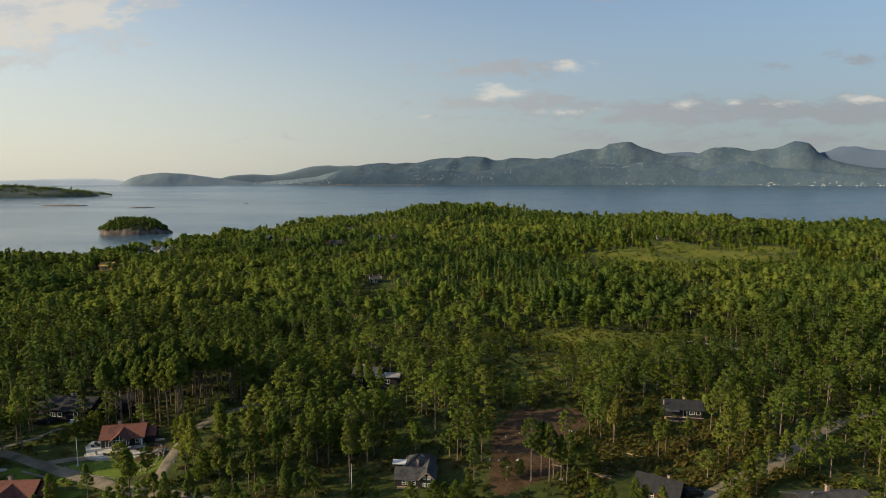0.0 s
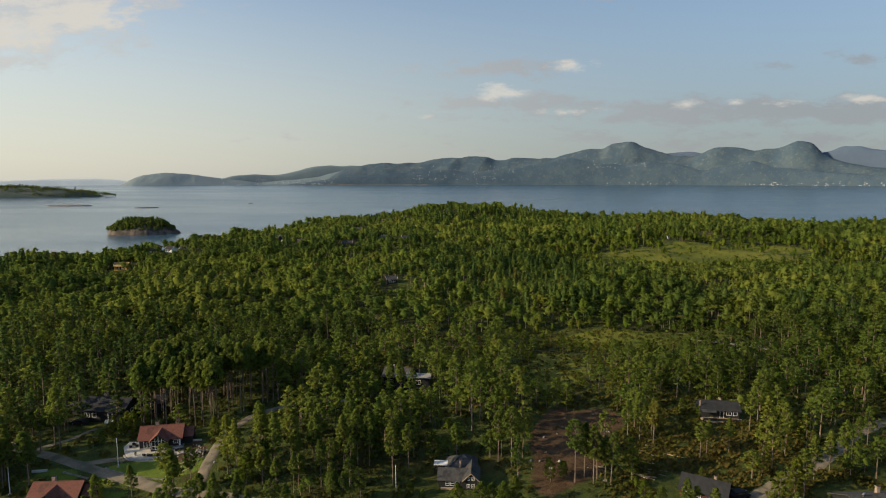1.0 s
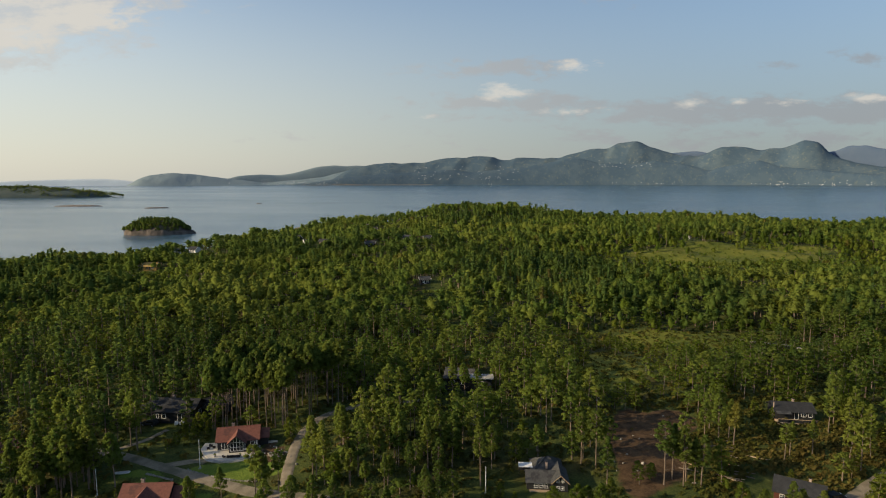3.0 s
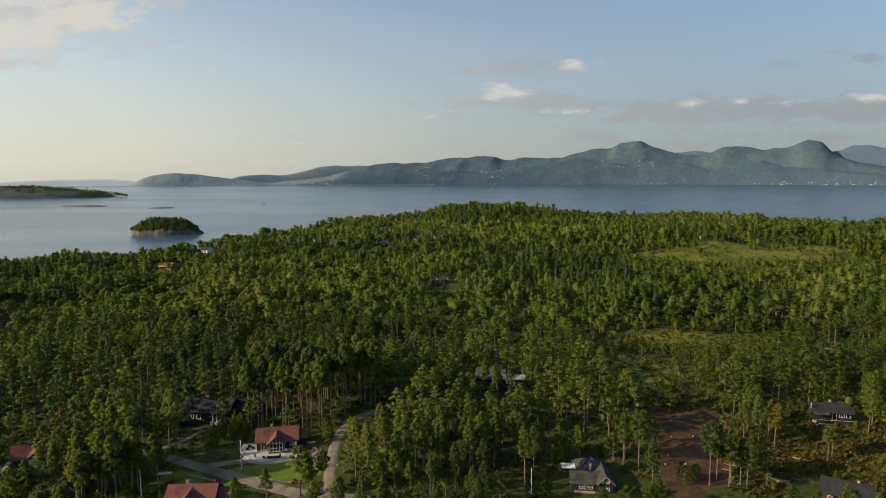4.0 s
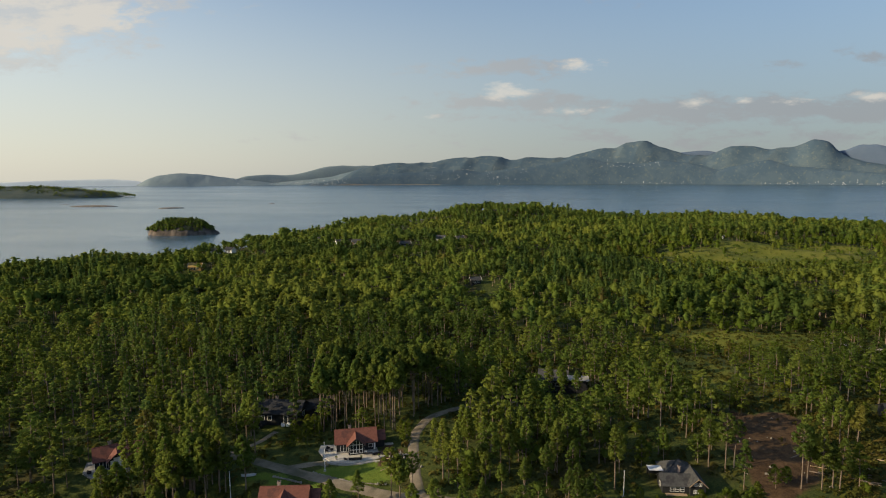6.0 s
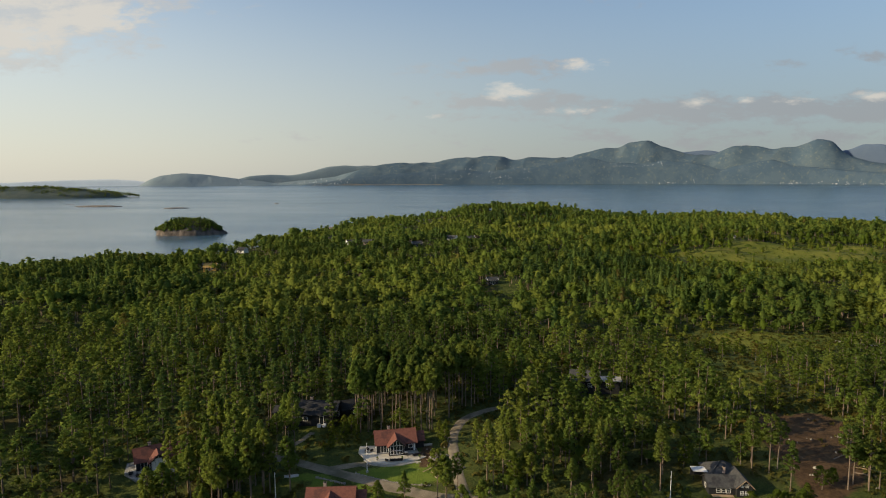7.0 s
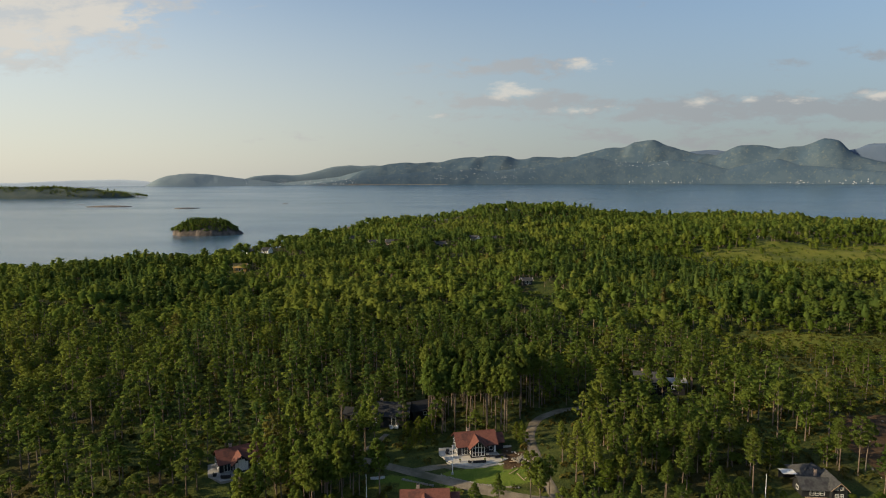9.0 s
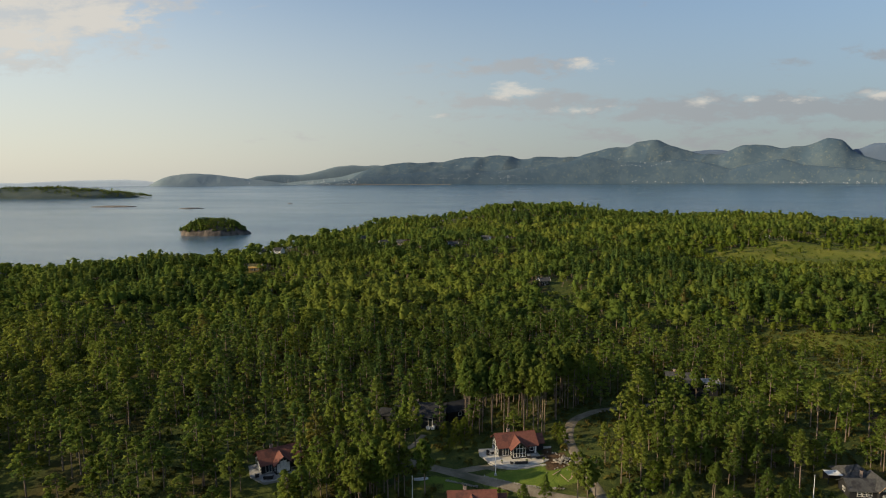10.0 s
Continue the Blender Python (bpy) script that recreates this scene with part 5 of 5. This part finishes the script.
# ---------------------------------------------------------------- terrace and garden of the glazed cabin
def terrace():
    z = gz_at(-74, 134)
    bm = bmesh.new()
    edge = [(-9.0, 3.2), (-9.3, -0.5), (-7.6, -4.4), (-6.0, -6.9), (-2.6, -8.2), (1.6, -8.3), (5.6, -7.2), (8.6, -5.2), (9.4, -2.6), (8.3, -1.2), (7.4, 3.2)]
    lo, hi = [bm.verts.new((x, y, -0.6)) for x, y in edge], [bm.verts.new((x, y, 0.32)) for x, y in edge]
    bm.faces.new(hi)
    for i in range(len(edge)):
        j = (i + 1) % len(edge)
        bm.faces.new((lo[i], lo[j], hi[j], hi[i]))
    bmesh.ops.recalc_face_normals(bm, faces=bm.faces[:])
    t = thing("terrace", pose(-75.0, 136.9, z, 0, 0, 7) @ SMALLER, "pale cast concrete terrace with steps around the red-roofed cabin", "terrace")
    part("slab", bm, M_CONCRETE, t)
    bm = bmesh.new()
    ring = [(-7.9, -4.9), (-6.2, -7.6), (-2.7, -9.0), (1.8, -9.1), (5.2, -8.2)]
    ins = [(-7.5, -4.35), (-5.95, -6.85), (-2.6, -8.15), (1.6, -8.25), (4.8, -7.4)]
    up = [bm.verts.new((x, y, 0.10)) for x, y in ring]
    dn = [bm.verts.new((x, y, -0.7)) for x, y in ring]
    bk = [bm.verts.new((x, y, 0.10)) for x, y in ins]
    for i in range(4):
        bm.faces.new((up[i], up[i + 1], bk[i + 1], bk[i]))
        bm.faces.new((dn[i], dn[i + 1], up[i + 1], up[i]))
    bmesh.ops.recalc_face_normals(bm, faces=bm.faces[:])
    part("lower_step", bm, M_SLABS, t, "lower paved step")
    for i in range(5):
        part("stair_tread", boxed(5.0 + 0.35 * i, 6.6 + 0.35 * i, -8.2 - 0.42 * i, -7.7 - 0.42 * i, -0.8, 0.22 - 0.19 * i, bevel=0.02), M_CONCRETE, t)
    part("kerb", boxed(6.2, 6.4, -12.2, -9.2, -0.9, -0.35), M_SLABS, t)
    part("low_wall", boxed(7.5, 10.2, 1.0, 1.3, -0.4, 1.1, bevel=0.03), M_CONCRETE, t, "low white boundary wall")
    return t, z


_, tz = terrace()
TM = pose(-75.0, 136.9, tz + 0.30, 0, 0, 7) @ SMALLER


def sofa(m, w, label):
    s = thing("garden_sofa", m, label, "sofa", "furniture on the terrace")
    part("base", boxed(-w / 2, w / 2, -0.42, 0.42, 0.05, 0.38, bevel=0.04), M_DARKCLOTH, s)
    part("backrest", boxed(-w / 2, w / 2, 0.26, 0.44, 0.38, 0.80, bevel=0.04), M_DARKCLOTH, s)
    for q in (-1, 1):
        part("armrest", boxed(q * w / 2 - 0.10, q * w / 2 + 0.10, -0.42, 0.42, 0.38, 0.62, bevel=0.03), M_DARKCLOTH, s)
    n = max(2, int(w / 0.7))
    for i in range(n):
        a = -w / 2 + 0.12 + (w - 0.24) * i / n
        part("cushion", boxed(a, a + (w - 0.24) / n - 0.03, -0.40, 0.24, 0.38, 0.50, bevel=0.03), M_DARKCLOTH, s)


def table(m, w, d, label):
    t = thing("garden_table", m, label, "table", "furniture on the terrace")
    part("tabletop", boxed(-w / 2, w / 2, -d / 2, d / 2, 0.68, 0.74, bevel=0.01), M_DARKCLOTH, t)
    for x in (-w / 2 + 0.08, w / 2 - 0.08):
        for y in (-d / 2 + 0.08, d / 2 - 0.08):
            part("leg", boxed(x - 0.03, x + 0.03, y - 0.03, y + 0.03, 0, 0.68), M_DARKCLOTH, t)


def armchair(m, label, cloth=None):
    cloth = cloth or M_DARKCLOTH
    c = thing("lounge_chair", m, label, "chair", "chairs on the terrace")
    part("seat", boxed(-0.36, 0.36, -0.36, 0.36, 0.14, 0.42, bevel=0.03), cloth, c)
    part("backrest", boxed(-0.36, 0.36, 0.24, 0.38, 0.42, 0.85, bevel=0.03), cloth, c)
    for s in (-1, 1):
        part("armrest", boxed(s * 0.36 - 0.06, s * 0.36 + 0.06, -0.36, 0.3, 0.42, 0.60, bevel=0.02), cloth, c)


sofa(TM @ pose(0.4, -7.05, 0, 0, 0, 180), 3.2, "long dark outdoor sofa in front of the glazed gable")
sofa(TM @ pose(5.9, -4.3, 0, 0, 0, 200), 2.2, "dark outdoor sofa at the end of the terrace")
table(TM @ pose(4.0, -4.9, 0, 0, 0, 10), 1.5, 0.8, "dark garden table on the pale terrace")
for x, y, a in ((-6.9, 0.4, 60), (-7.2, -1.2, 110), (-5.9, -0.6, 200), (-2.0, -7.0, 150), (7.2, -4.8, 240)):
    armchair(TM @ pose(x, y, 0, 0, 0, a), "dark lounge chair on the pale terrace")
g = thing("gas_grill", TM @ pose(3.0, -4.1, 0), "black lidded grill against the cabin wall", "grill")
part("cart", boxed(-0.5, 0.5, -0.28, 0.28, 0.1, 0.8, bevel=0.02), M_DARKCLOTH, g)
part("lid", prism(bmesh.new(), [(-0.28, 0.8), (0.28, 0.8), (0.22, 1.08), (0.0, 1.16), (-0.22, 1.08)], "x", -0.4, 0.4), M_METAL, g, "metal lid")
for x, y in ((1.9, -6.6), (6.4, -6.2), (-4.4, -6.2)):
    p = thing("planter", TM @ pose(x, y, 0), "round grey planter with a small shrub on the terrace", "planter", "planters")
    part("pot", rod(bmesh.new(), (0, 0, 0), (0, 0, 0.45), 0.22, 0.30, 12), M_SLABS, p)
    me = mesh_from("shrub", sprays(np.array((0, 0, 0.7)), np.array((0.35, 0.35, 0.35)), 60, 0.16)[0], np.arange(180).reshape(-1, 3), [M_BIRCH])
    new("shrub", me).parent = p


def stone(bm_seed, r):
    bm = bmesh.new()
    bmesh.ops.create_icosphere(bm, subdivisions=1, radius=r)
    for v in bm.verts:
        v.co *= 1 + 0.35 * noise.noise(v.co * (1.3 / r) + Vector((bm_seed, 0, 0)))
        v.co.z *= 0.7
    return bm


STONES = []
for i in range(6):
    me = bpy.data.meshes.new("stone")
    b = stone(i * 3.1, 0.34)
    b.to_mesh(me)
    b.free()
    me.materials.append(M_STONE)
    STONES.append(me)


def stones(name, label, category, spots):
    """Loose stones under one root."""
    x0, y0 = spots[0][0], spots[0][1]
    root = thing(name, pose(x0, y0, gz_at(x0, y0)), label, category)
    for x, y, s, up in spots:
        o = new("stone", STONES[rng.integers(6)])
        o.parent = root
        o.matrix_basis = Matrix.LocRotScale((x - x0, y - y0, gz_at(x, y) - gz_at(x0, y0) + up + 0.1 * s), Euler(rng.uniform(0, 6, 3)), (s, s * rng.uniform(0.8, 1.3), s))


row = []
for k in range(46):
    t = k / 45
    row.append((-82.3 + 16.2 * t, 126.6 - 4.6 * t - 0.9 * math.sin(math.pi * t), rng.uniform(0.45, 0.85), 0.0))
stones("stone_border", "row of rounded pale stones edging the lawn by the road", "stone border", row)
row = [(-90.5 + 6.5 * k / 17, 124.9 - 2.2 * k / 17, rng.uniform(0.6, 1.0), 0.0) for k in range(18)]
stones("stone_border", "short row of pale stones beside the lower lawn", "stone border", row)
heap = []
for k in range(70):
    r, a = abs(rng.normal(0, 1.7)), rng.uniform(0, 6.28)
    heap.append((-64.6 + r * math.cos(a) * 1.1, 132.2 + r * math.sin(a) * 1.4, rng.uniform(0.4, 1.1), max(0, 0.6 - 0.3 * r)))
stones("rubble_heap", "heap of blasted rock and rubble beside the terrace", "rubble", heap)
heap = []
for k in range(120):
    r, a = abs(rng.normal(0, 6)), rng.uniform(0, 6.28)
    heap.append((292 + r * math.cos(a) * 1.9, 412 + r * math.sin(a), rng.uniform(2.5, 5.5), max(0, 1.6 - 0.25 * r)))
stones("rubble_heap", "pale rock spoil heap at the edge of the woods", "rubble", heap)
spots = [(float(a), float(b), float(c), 0.0) for a, b, c in zip(rng.uniform(10, 32, 26), rng.uniform(120, 156, 26), rng.uniform(0.4, 1.1, 26))]
stones("scattered_stones", "scattered stones on the cleared red-brown soil", "stones", spots)

# planks and poles left on the building plot
for k in range(5):
    x, y, a = -65.5 + rng.uniform(-2.5, 2.5), 128.5 + rng.uniform(-3, 3.5), rng.uniform(0, 180)
    b = thing("plank", pose(x, y, gz_at(x, y) + 0.1 + 0.05 * k, 0, rng.uniform(-4, 4), a), "pale sawn plank lying on the building plot", "plank", "planks on the plot")
    part("board", boxed(-1.6, 1.6, -0.10, 0.10, -0.03, 0.03), M_TIMBER, b)


def flagpole(x, y, h, label):
    p = thing("flagpole", pose(x, y, gz_at(x, y)), label, "flagpole", "flagpoles")
    part("pole", rod(bmesh.new(), (0, 0, -0.3), (0, 0, h), 0.08, 0.045, 10), M_WHITE, p)
    bm = bmesh.new()
    bmesh.ops.create_uvsphere(bm, u_segments=10, v_segments=6, radius=0.12, matrix=Matrix.Translation((0, 0, h + 0.08)))
    part("finial", bm, M_METAL, p)
    part("base", boxed(-0.25, 0.25, -0.25, 0.25, -0.3, 0.35, bevel=0.03), M_SLABS, p)
    part("cleat", boxed(0.09, 0.16, -0.03, 0.03, 1.1, 1.35), M_METAL, p)


flagpole(-79.9, 127.2, 6.4, "white flagpole on the lawn by the terrace")
flagpole(-97.2, 118.0, 5.8, "white flagpole on the grass above the road")
flagpole(-18.4, 116.6, 5.6, "white flagpole in the garden of the slate house")


def boat(x, y, a, label):
    """An upturned open boat."""
    b = thing("rowing_boat", pose(x, y, gz_at(x, y) + 0.05, 0, 0, a) @ Matrix.Scale(0.7, 4), label, "boat")
    bm = bmesh.new()
    prev = None
    for i in range(11):
        t = i / 10
        w, h = 0.85 * math.sin(math.pi * min(0.98, 0.12 + 0.80 * (1 - t))) ** 0.7, 0.62
        ring = [bm.verts.new((-2.2 + 4.4 * t, w * math.cos(q), h * math.sin(q) * (0.75 + 0.25 * (1 - t)))) for q in np.linspace(0, math.pi, 9)]
        if prev:
            for k in range(8):
                bm.faces.new((prev[k], prev[k + 1], ring[k + 1], ring[k]))
        prev = ring
    bmesh.ops.solidify(bm, geom=bm.faces[:], thickness=0.05)
    part("hull", bm, M_WHITE, b)
    part("keel", boxed(-2.1, 1.9, -0.04, 0.04, 0.58, 0.68), M_TIMBER, b)


boat(-95.9, 125.4, 12, "white upturned rowing boat on the grass")


def car(m, paint, label):
    c = thing("car", m, label, "car")
    side = [(-2.1, 0.35), (2.1, 0.35), (2.15, 0.75), (1.35, 0.95), (0.75, 1.42), (-1.3, 1.45), (-2.05, 0.98), (-2.15, 0.7)]
    bm = prism(bmesh.new(), [(a, b) for a, b in side], "y", -0.85, 0.85)
    bmesh.ops.bevel(bm, geom=bm.edges[:], offset=0.06, segments=2, affect="EDGES")
    body = part("body", bm, paint, c)
    part("windscreen", prism(bmesh.new(), [(1.30, 0.99), (0.80, 1.38), (0.83, 1.40), (1.34, 1.01)], "y", -0.72, 0.72), M_GLASS, body)
    for s in (-1, 1):
        part("side_window", prism(bmesh.new(), [(1.05, 0.98), (0.66, 1.34), (-1.2, 1.36), (-1.6, 1.0)], "y", s * 0.855 - 0.01, s * 0.855 + 0.01), M_GLASS, body)
        for x in (-1.3, 1.3):
            w = part("wheel", rod(bmesh.new(), (x, s * 0.88 - 0.1, 0.32), (x, s * 0.88 + 0.06, 0.32), 0.32, 0.32, 16), M_RUBBER, c)
            part("rim", rod(bmesh.new(), (x, s * 0.88 - 0.02, 0.32), (x, s * 0.88 + s * 0.08, 0.32), 0.19, 0.19, 12), M_METAL, w)
        part("headlight", boxed(2.08, 2.17, s * 0.62 - 0.16, s * 0.62 + 0.16, 0.68, 0.82, bevel=0.02), M_WHITE, c)


car(pose(49.0, 113.6, gz_at(49, 113.6) + 0.1, 0, 0, 15), M_DARKROOF, "dark car parked beside the red-brown house")
car(pose(-102.4, 150.9, gz_at(-102.4, 150.9), 0, 0, 170), M_DARKROOF, "dark car standing in the shade of the black cabin")


# white chairs in front of the long dark cabin
for x, y, a in ((-95.6, 151.0, 20), (-94.3, 151.2, -15)):
    armchair(pose(x, y, gz_at(x, y) + 0.05, 0, 0, a) @ Matrix.Scale(1.15, 4), "white garden chair on the grass before the dark cabin", M_WHITE)


# paved yard of the cabin among the tall pines
bm = bmesh.new()
edge = [(-6.2, 3.0), (-6.9, -2.2), (-4.8, -6.6), (0.4, -7.2), (4.2, -6.4), (4.6, 3.0)]
lo, hi = [bm.verts.new((x, y, -0.7)) for x, y in edge], [bm.verts.new((x, y, 0.22)) for x, y in edge]
bm.faces.new(hi)
for i in range(len(edge)):
    j = (i + 1) % len(edge)
    bm.faces.new((lo[i], lo[j], hi[j], hi[i]))
bmesh.ops.recalc_face_normals(bm, faces=bm.faces[:])
t = thing("terrace", pose(-129.0, 134.0, gz_at(-129, 131), 0, 0, 30), "grey paved terrace around the cabin in the pines", "terrace")
part("slab", bm, M_SLABS, t)
armchair(pose(-129.0, 134.0, gz_at(-129, 131) + 0.22, 0, 0, 30) @ pose(-5.6, -3.6, 0, 0, 0, 70), "dark lounge chair on the grey paving")
sofa(pose(-129.0, 134.0, gz_at(-129, 131) + 0.22, 0, 0, 30) @ pose(-3.6, -5.4, 0, 0, 0, 160), 2.0, "dark outdoor sofa on the grey paving")
bm = bmesh.new()
edge = [(-6.4, 2.0), (-6.9, -6.2), (-3, -8.4), (3, -8.4), (6.2, -6.2), (6.2, -1)]
lo, hi = [bm.verts.new((x, y, -0.7)) for x, y in edge], [bm.verts.new((x, y, 0.18)) for x, y in edge]
bm.faces.new(hi)
for i in range(len(edge)):
    j = (i + 1) % len(edge)
    bm.faces.new((lo[i], lo[j], hi[j], hi[i]))
bmesh.ops.recalc_face_normals(bm, faces=bm.faces[:])
t = thing("terrace", pose(-86.2, 115.8, gz_at(-86, 116), 0, 0, -6), "pale paved terrace in front of the roadside cabin", "terrace")
part("slab", bm, M_SLABS, t)


# ---------------------------------------------------------------- single trees, bushes and felled trunks
for i in range(66):
    u, v = rng.uniform(-1, 1), rng.uniform(0, 1)
    x, y = -71 + 15.5 * u, 147.5 + 24 * v
    if line_distance(np.array([x]), np.array([y]), ROADS["forest"][0])[0] < 3.2:
        continue
    plant(MODELS, "tall_pine", x, y, rng.uniform(16.5, 20.0), label="very tall Scots pine with long bare trunk in close stand")
for i in range(12):
    # open pines on the heath below the gravel road
    x, y = rng.uniform(-123, -100), rng.uniform(115, 124)
    if line_distance(np.array([x]), np.array([y]), ROADS["main"][0])[0] > 4 and math.hypot(x + 129, y - 131) > 10.5:
        plant(MODELS, "pine", x, y, rng.uniform(9.5, 14.5), label="slender Scots pine with bare trunk on the heath")
LONE = ((-108.6, 122.5, 12.5), (-106.2, 124.3, 11.5), (-102.8, 122.9, 13.0), (-99.0, 120.3, 12.0), (-94.8, 120.4, 12.5), (-117.5, 123.5, 12.0), (-62.6, 115.6, 11.0), (-60.4, 118.6, 9.0), (-17.5, 166.5, 9.5), (-21, 169, 10.5), (-24.5, 172, 11.5), (-9.5, 170, 9.8), (62.5, 115.2, 9.0), (66.5, 118.5, 10.0), (60.0, 114.0, 8.0), (71.5, 121.5, 9.5), (76.5, 124.5, 10.5), (82.5, 129.5, 9.0), (88, 134, 9.5), (57.5, 121.5, 7.0), (-97.7, 135.4, 15.5), (-100.3, 137.6, 14.0), (-101.5, 134.2, 10.5), (-101.2, 122.4, 15.0), (-105, 126, 13), (-110, 131, 14), (-64.4, 116.4, 12.0), (-70.8, 115.2, 8.5), (-75.5, 111.5, 9), (5.9, 126.4, 13.5), (4.1, 130.6, 11.0),
        (3.2, 128.4, 12.0), (18.2, 119.6, 14.0), (20.6, 121.8, 12.5), (21.8, 118.8, 13.2), (23.0, 120.6, 11.0), (37.3, 138.0, 12.5), (38.4, 145.6, 11.0), (39.6, 135.4, 11.5), (41.0, 140.8, 10.0), (35.4, 141.2, 9.0), (13.2, 119.8, 5.0),
        (16.0, 121.4, 4.0), (50, 131, 8.2), (47.5, 128.5, 9), (55, 131, 8.2), (68, 131.5, 11), (66, 136, 11), (64, 140, 11.5), (69, 146, 12), (-6.2, 109.6, 6), (-2.0, 108.9, 6.5), (0.6, 110.4, 5.5), (2.4, 108.4, 7), (5.0, 110.8, 6.5), (-114.5, 118, 13), (-111.5, 121, 12.5), (-113.5, 124, 14), (-109.5, 116.5, 12), (-107, 121.5, 13), (-104.5, 118, 12), (-108.5, 126.5, 13.5), (-112, 137, 15), (-117, 140, 14), (-119, 128, 15), (-121.5, 124.5, 13))
for x, y, h in LONE:
    plant(MODELS, "pine" if h > 8 else "birch", x, y, h)
BUSHES = ((-90.8, 135.6, 2.6), (-89.9, 138.4, 3.2), (-89.2, 141.4, 4.0), (-87.6, 143.8, 4.4), (-86.4, 146.6, 5.0), (-84.8, 144.4, 3.6), (-88.6, 147.8, 4.6), (-85.2, 149.8, 5.4), (-91.5, 146.6, 3.6), (-86.6, 139.4, 2.4), (-63.2, 139.6, 4.8),
          (-64.6, 142.6, 4.4), (-62.9, 146, 3.4), (-13, 113, 2.6), (-15.5, 115.5, 3.0), (-17, 111.5, 3.4), (56, 150, 3.2), (53, 153, 4.0), (75, 151, 5.0), (73.5, 147, 5.5), (78, 154, 6), (-93, 117.5, 2), (45, 121.5, 2.5), (33, 126, 2.2))
for x, y, h in BUSHES:
    stem, leaf, h0 = MODELS["birch"][rng.integers(4)]
    s = h / h0
    b = new("bush")
    b.matrix_basis = Matrix.LocRotScale((x, y, gz_at(x, y) - 0.3 * h * 0.6), Euler((0, 0, rng.uniform(0, 6))), (s * 1.15, s * 1.15, s * 1.25))
    tagged(b, "rounded leafy bush on rough grass near the cabins", "bush", "bushes near the cabins")
    new("trunk", stem).parent = b
    new("crown", leaf).parent = b

for k in range(15):
    x, y, a = rng.uniform(24, 46), rng.uniform(122, 140), rng.uniform(-60, 30)
    L = rng.uniform(3, 7.5)
    lg = thing("felled_trunk", pose(x, y, gz_at(x, y) + 0.18, 0, rng.uniform(-5, 5), a), "felled pine trunk lying on the clearing", "log", "felled trunks")
    part("trunk", rod(bmesh.new(), (-L / 2, 0, 0), (L / 2, 0, 0.05), 0.16, 0.09, 8), M_BARK if k % 3 else M_TIMBER, lg)

# heather, juniper and saplings on the open ground
hx, hy = np.concatenate([rng.uniform(-170, 130, 12000), rng.uniform(24, 78, 2600)]), np.concatenate([rng.uniform(95, 262, 12000), rng.uniform(112, 168, 2600)])
ok = np.ones(hx.size, bool)
for pts, w in ROADS.values():
    ok &= line_distance(hx, hy, pts) > w * 0.5 + 0.5
for s in LAWNS + SOILS:
    ok &= (blob(hx, hy, *s) < 0.3) | (rng.random(hx.size) < 0.03)
for cx, cy, r in ((-74, 134, 11), (-86, 115, 9), (-129, 130, 10), (-97, 155, 9), (-5, 119, 9.5), (65, 155, 8), (-20, 177, 7), (41, 116, 8), (71, 108, 9)):
    ok &= np.hypot(hx - cx, hy - cy) > r
hx, hy = hx[ok], hy[ok]
tri = sprays(np.array((0, 0, 0.15)), np.array((0.9, 0.9, 0.55)), 9, 0.5)[0]
hz, sc, tw = height(hx, hy), rng.uniform(0.4, 1.3, hx.size) * np.where(hy > 300, 2.0, 1.0), rng.uniform(0, 6.28, hx.size)
c, s = np.cos(tw)[:, None], np.sin(tw)[:, None]
V = np.stack([hx[:, None] + (tri[:, 0] * c - tri[:, 1] * s) * sc[:, None], hy[:, None] + (tri[:, 0] * s + tri[:, 1] * c) * sc[:, None], hz[:, None] + tri[:, 2] * sc[:, None]], -1).reshape(-1, 3)
scrub = new("heather_scrub", mesh_from("heather_scrub", V, np.arange(len(V)).reshape(-1, 3), [M_HEATHER], tint=np.repeat(rng.random(hx.size), len(tri))))
tagged(scrub, "low heather, juniper and grass tufts on open ground", "scrub", kind="stuff")

# ---------------------------------------------------------------- villages on the far shore
V, F = [], []
for u0, u1, v0, v1, n in ((-0.30, -0.17, 0.001, 0.010, 90), (-0.36, -0.345, 0.003, 0.012, 5), (-0.05, 0.12, 0.008, 0.030, 70), (0.24, 0.34, 0.026, 0.038, 24), (0.49, 0.64, 0.000, 0.005, 24), (0.62, 0.74, 0.000, 0.006, 18), (0.26, 0.40, 0.001, 0.006, 16), (0.05, 0.08, 0.0, 0.02, 10)):
    for _ in range(n):
        u, v = rng.uniform(u0, u1), v0 + (v1 - v0) * rng.random() ** 1.5
        r = 4553 if v < 0.004 else 4545 + 60 * v / 0.03
        a = math.atan(u)
        x, y = -44 + r * math.sin(a), r * math.cos(a)
        # height set by its angle in the camera's view, clear of the slope
        zz = 75 + (v - 0.0092) * r
        w, d, hgt = rng.uniform(1.0, 2.8), 2, rng.uniform(0.4, 1.4)
        b = len(V)
        for dx, dy, dz in ((-w, -d, -1.5), (w, -d, -1.5), (w, d, -1.5), (-w, d, -1.5), (-w, -d, hgt), (w, -d, hgt), (w, d, hgt), (-w, d, hgt)):
            V.append((x + dx, y + dy, zz + dz))
        F += [(b + 4, b + 5, b + 6, b + 7), (b, b + 1, b + 5, b + 4), (b + 1, b + 2, b + 6, b + 5), (b + 3, b, b + 4, b + 7)]
tagged(new("far_villages", mesh_from("far_villages", V, F, [M_WHITE])), "scattered white houses along the far shore", "houses", kind="stuff")
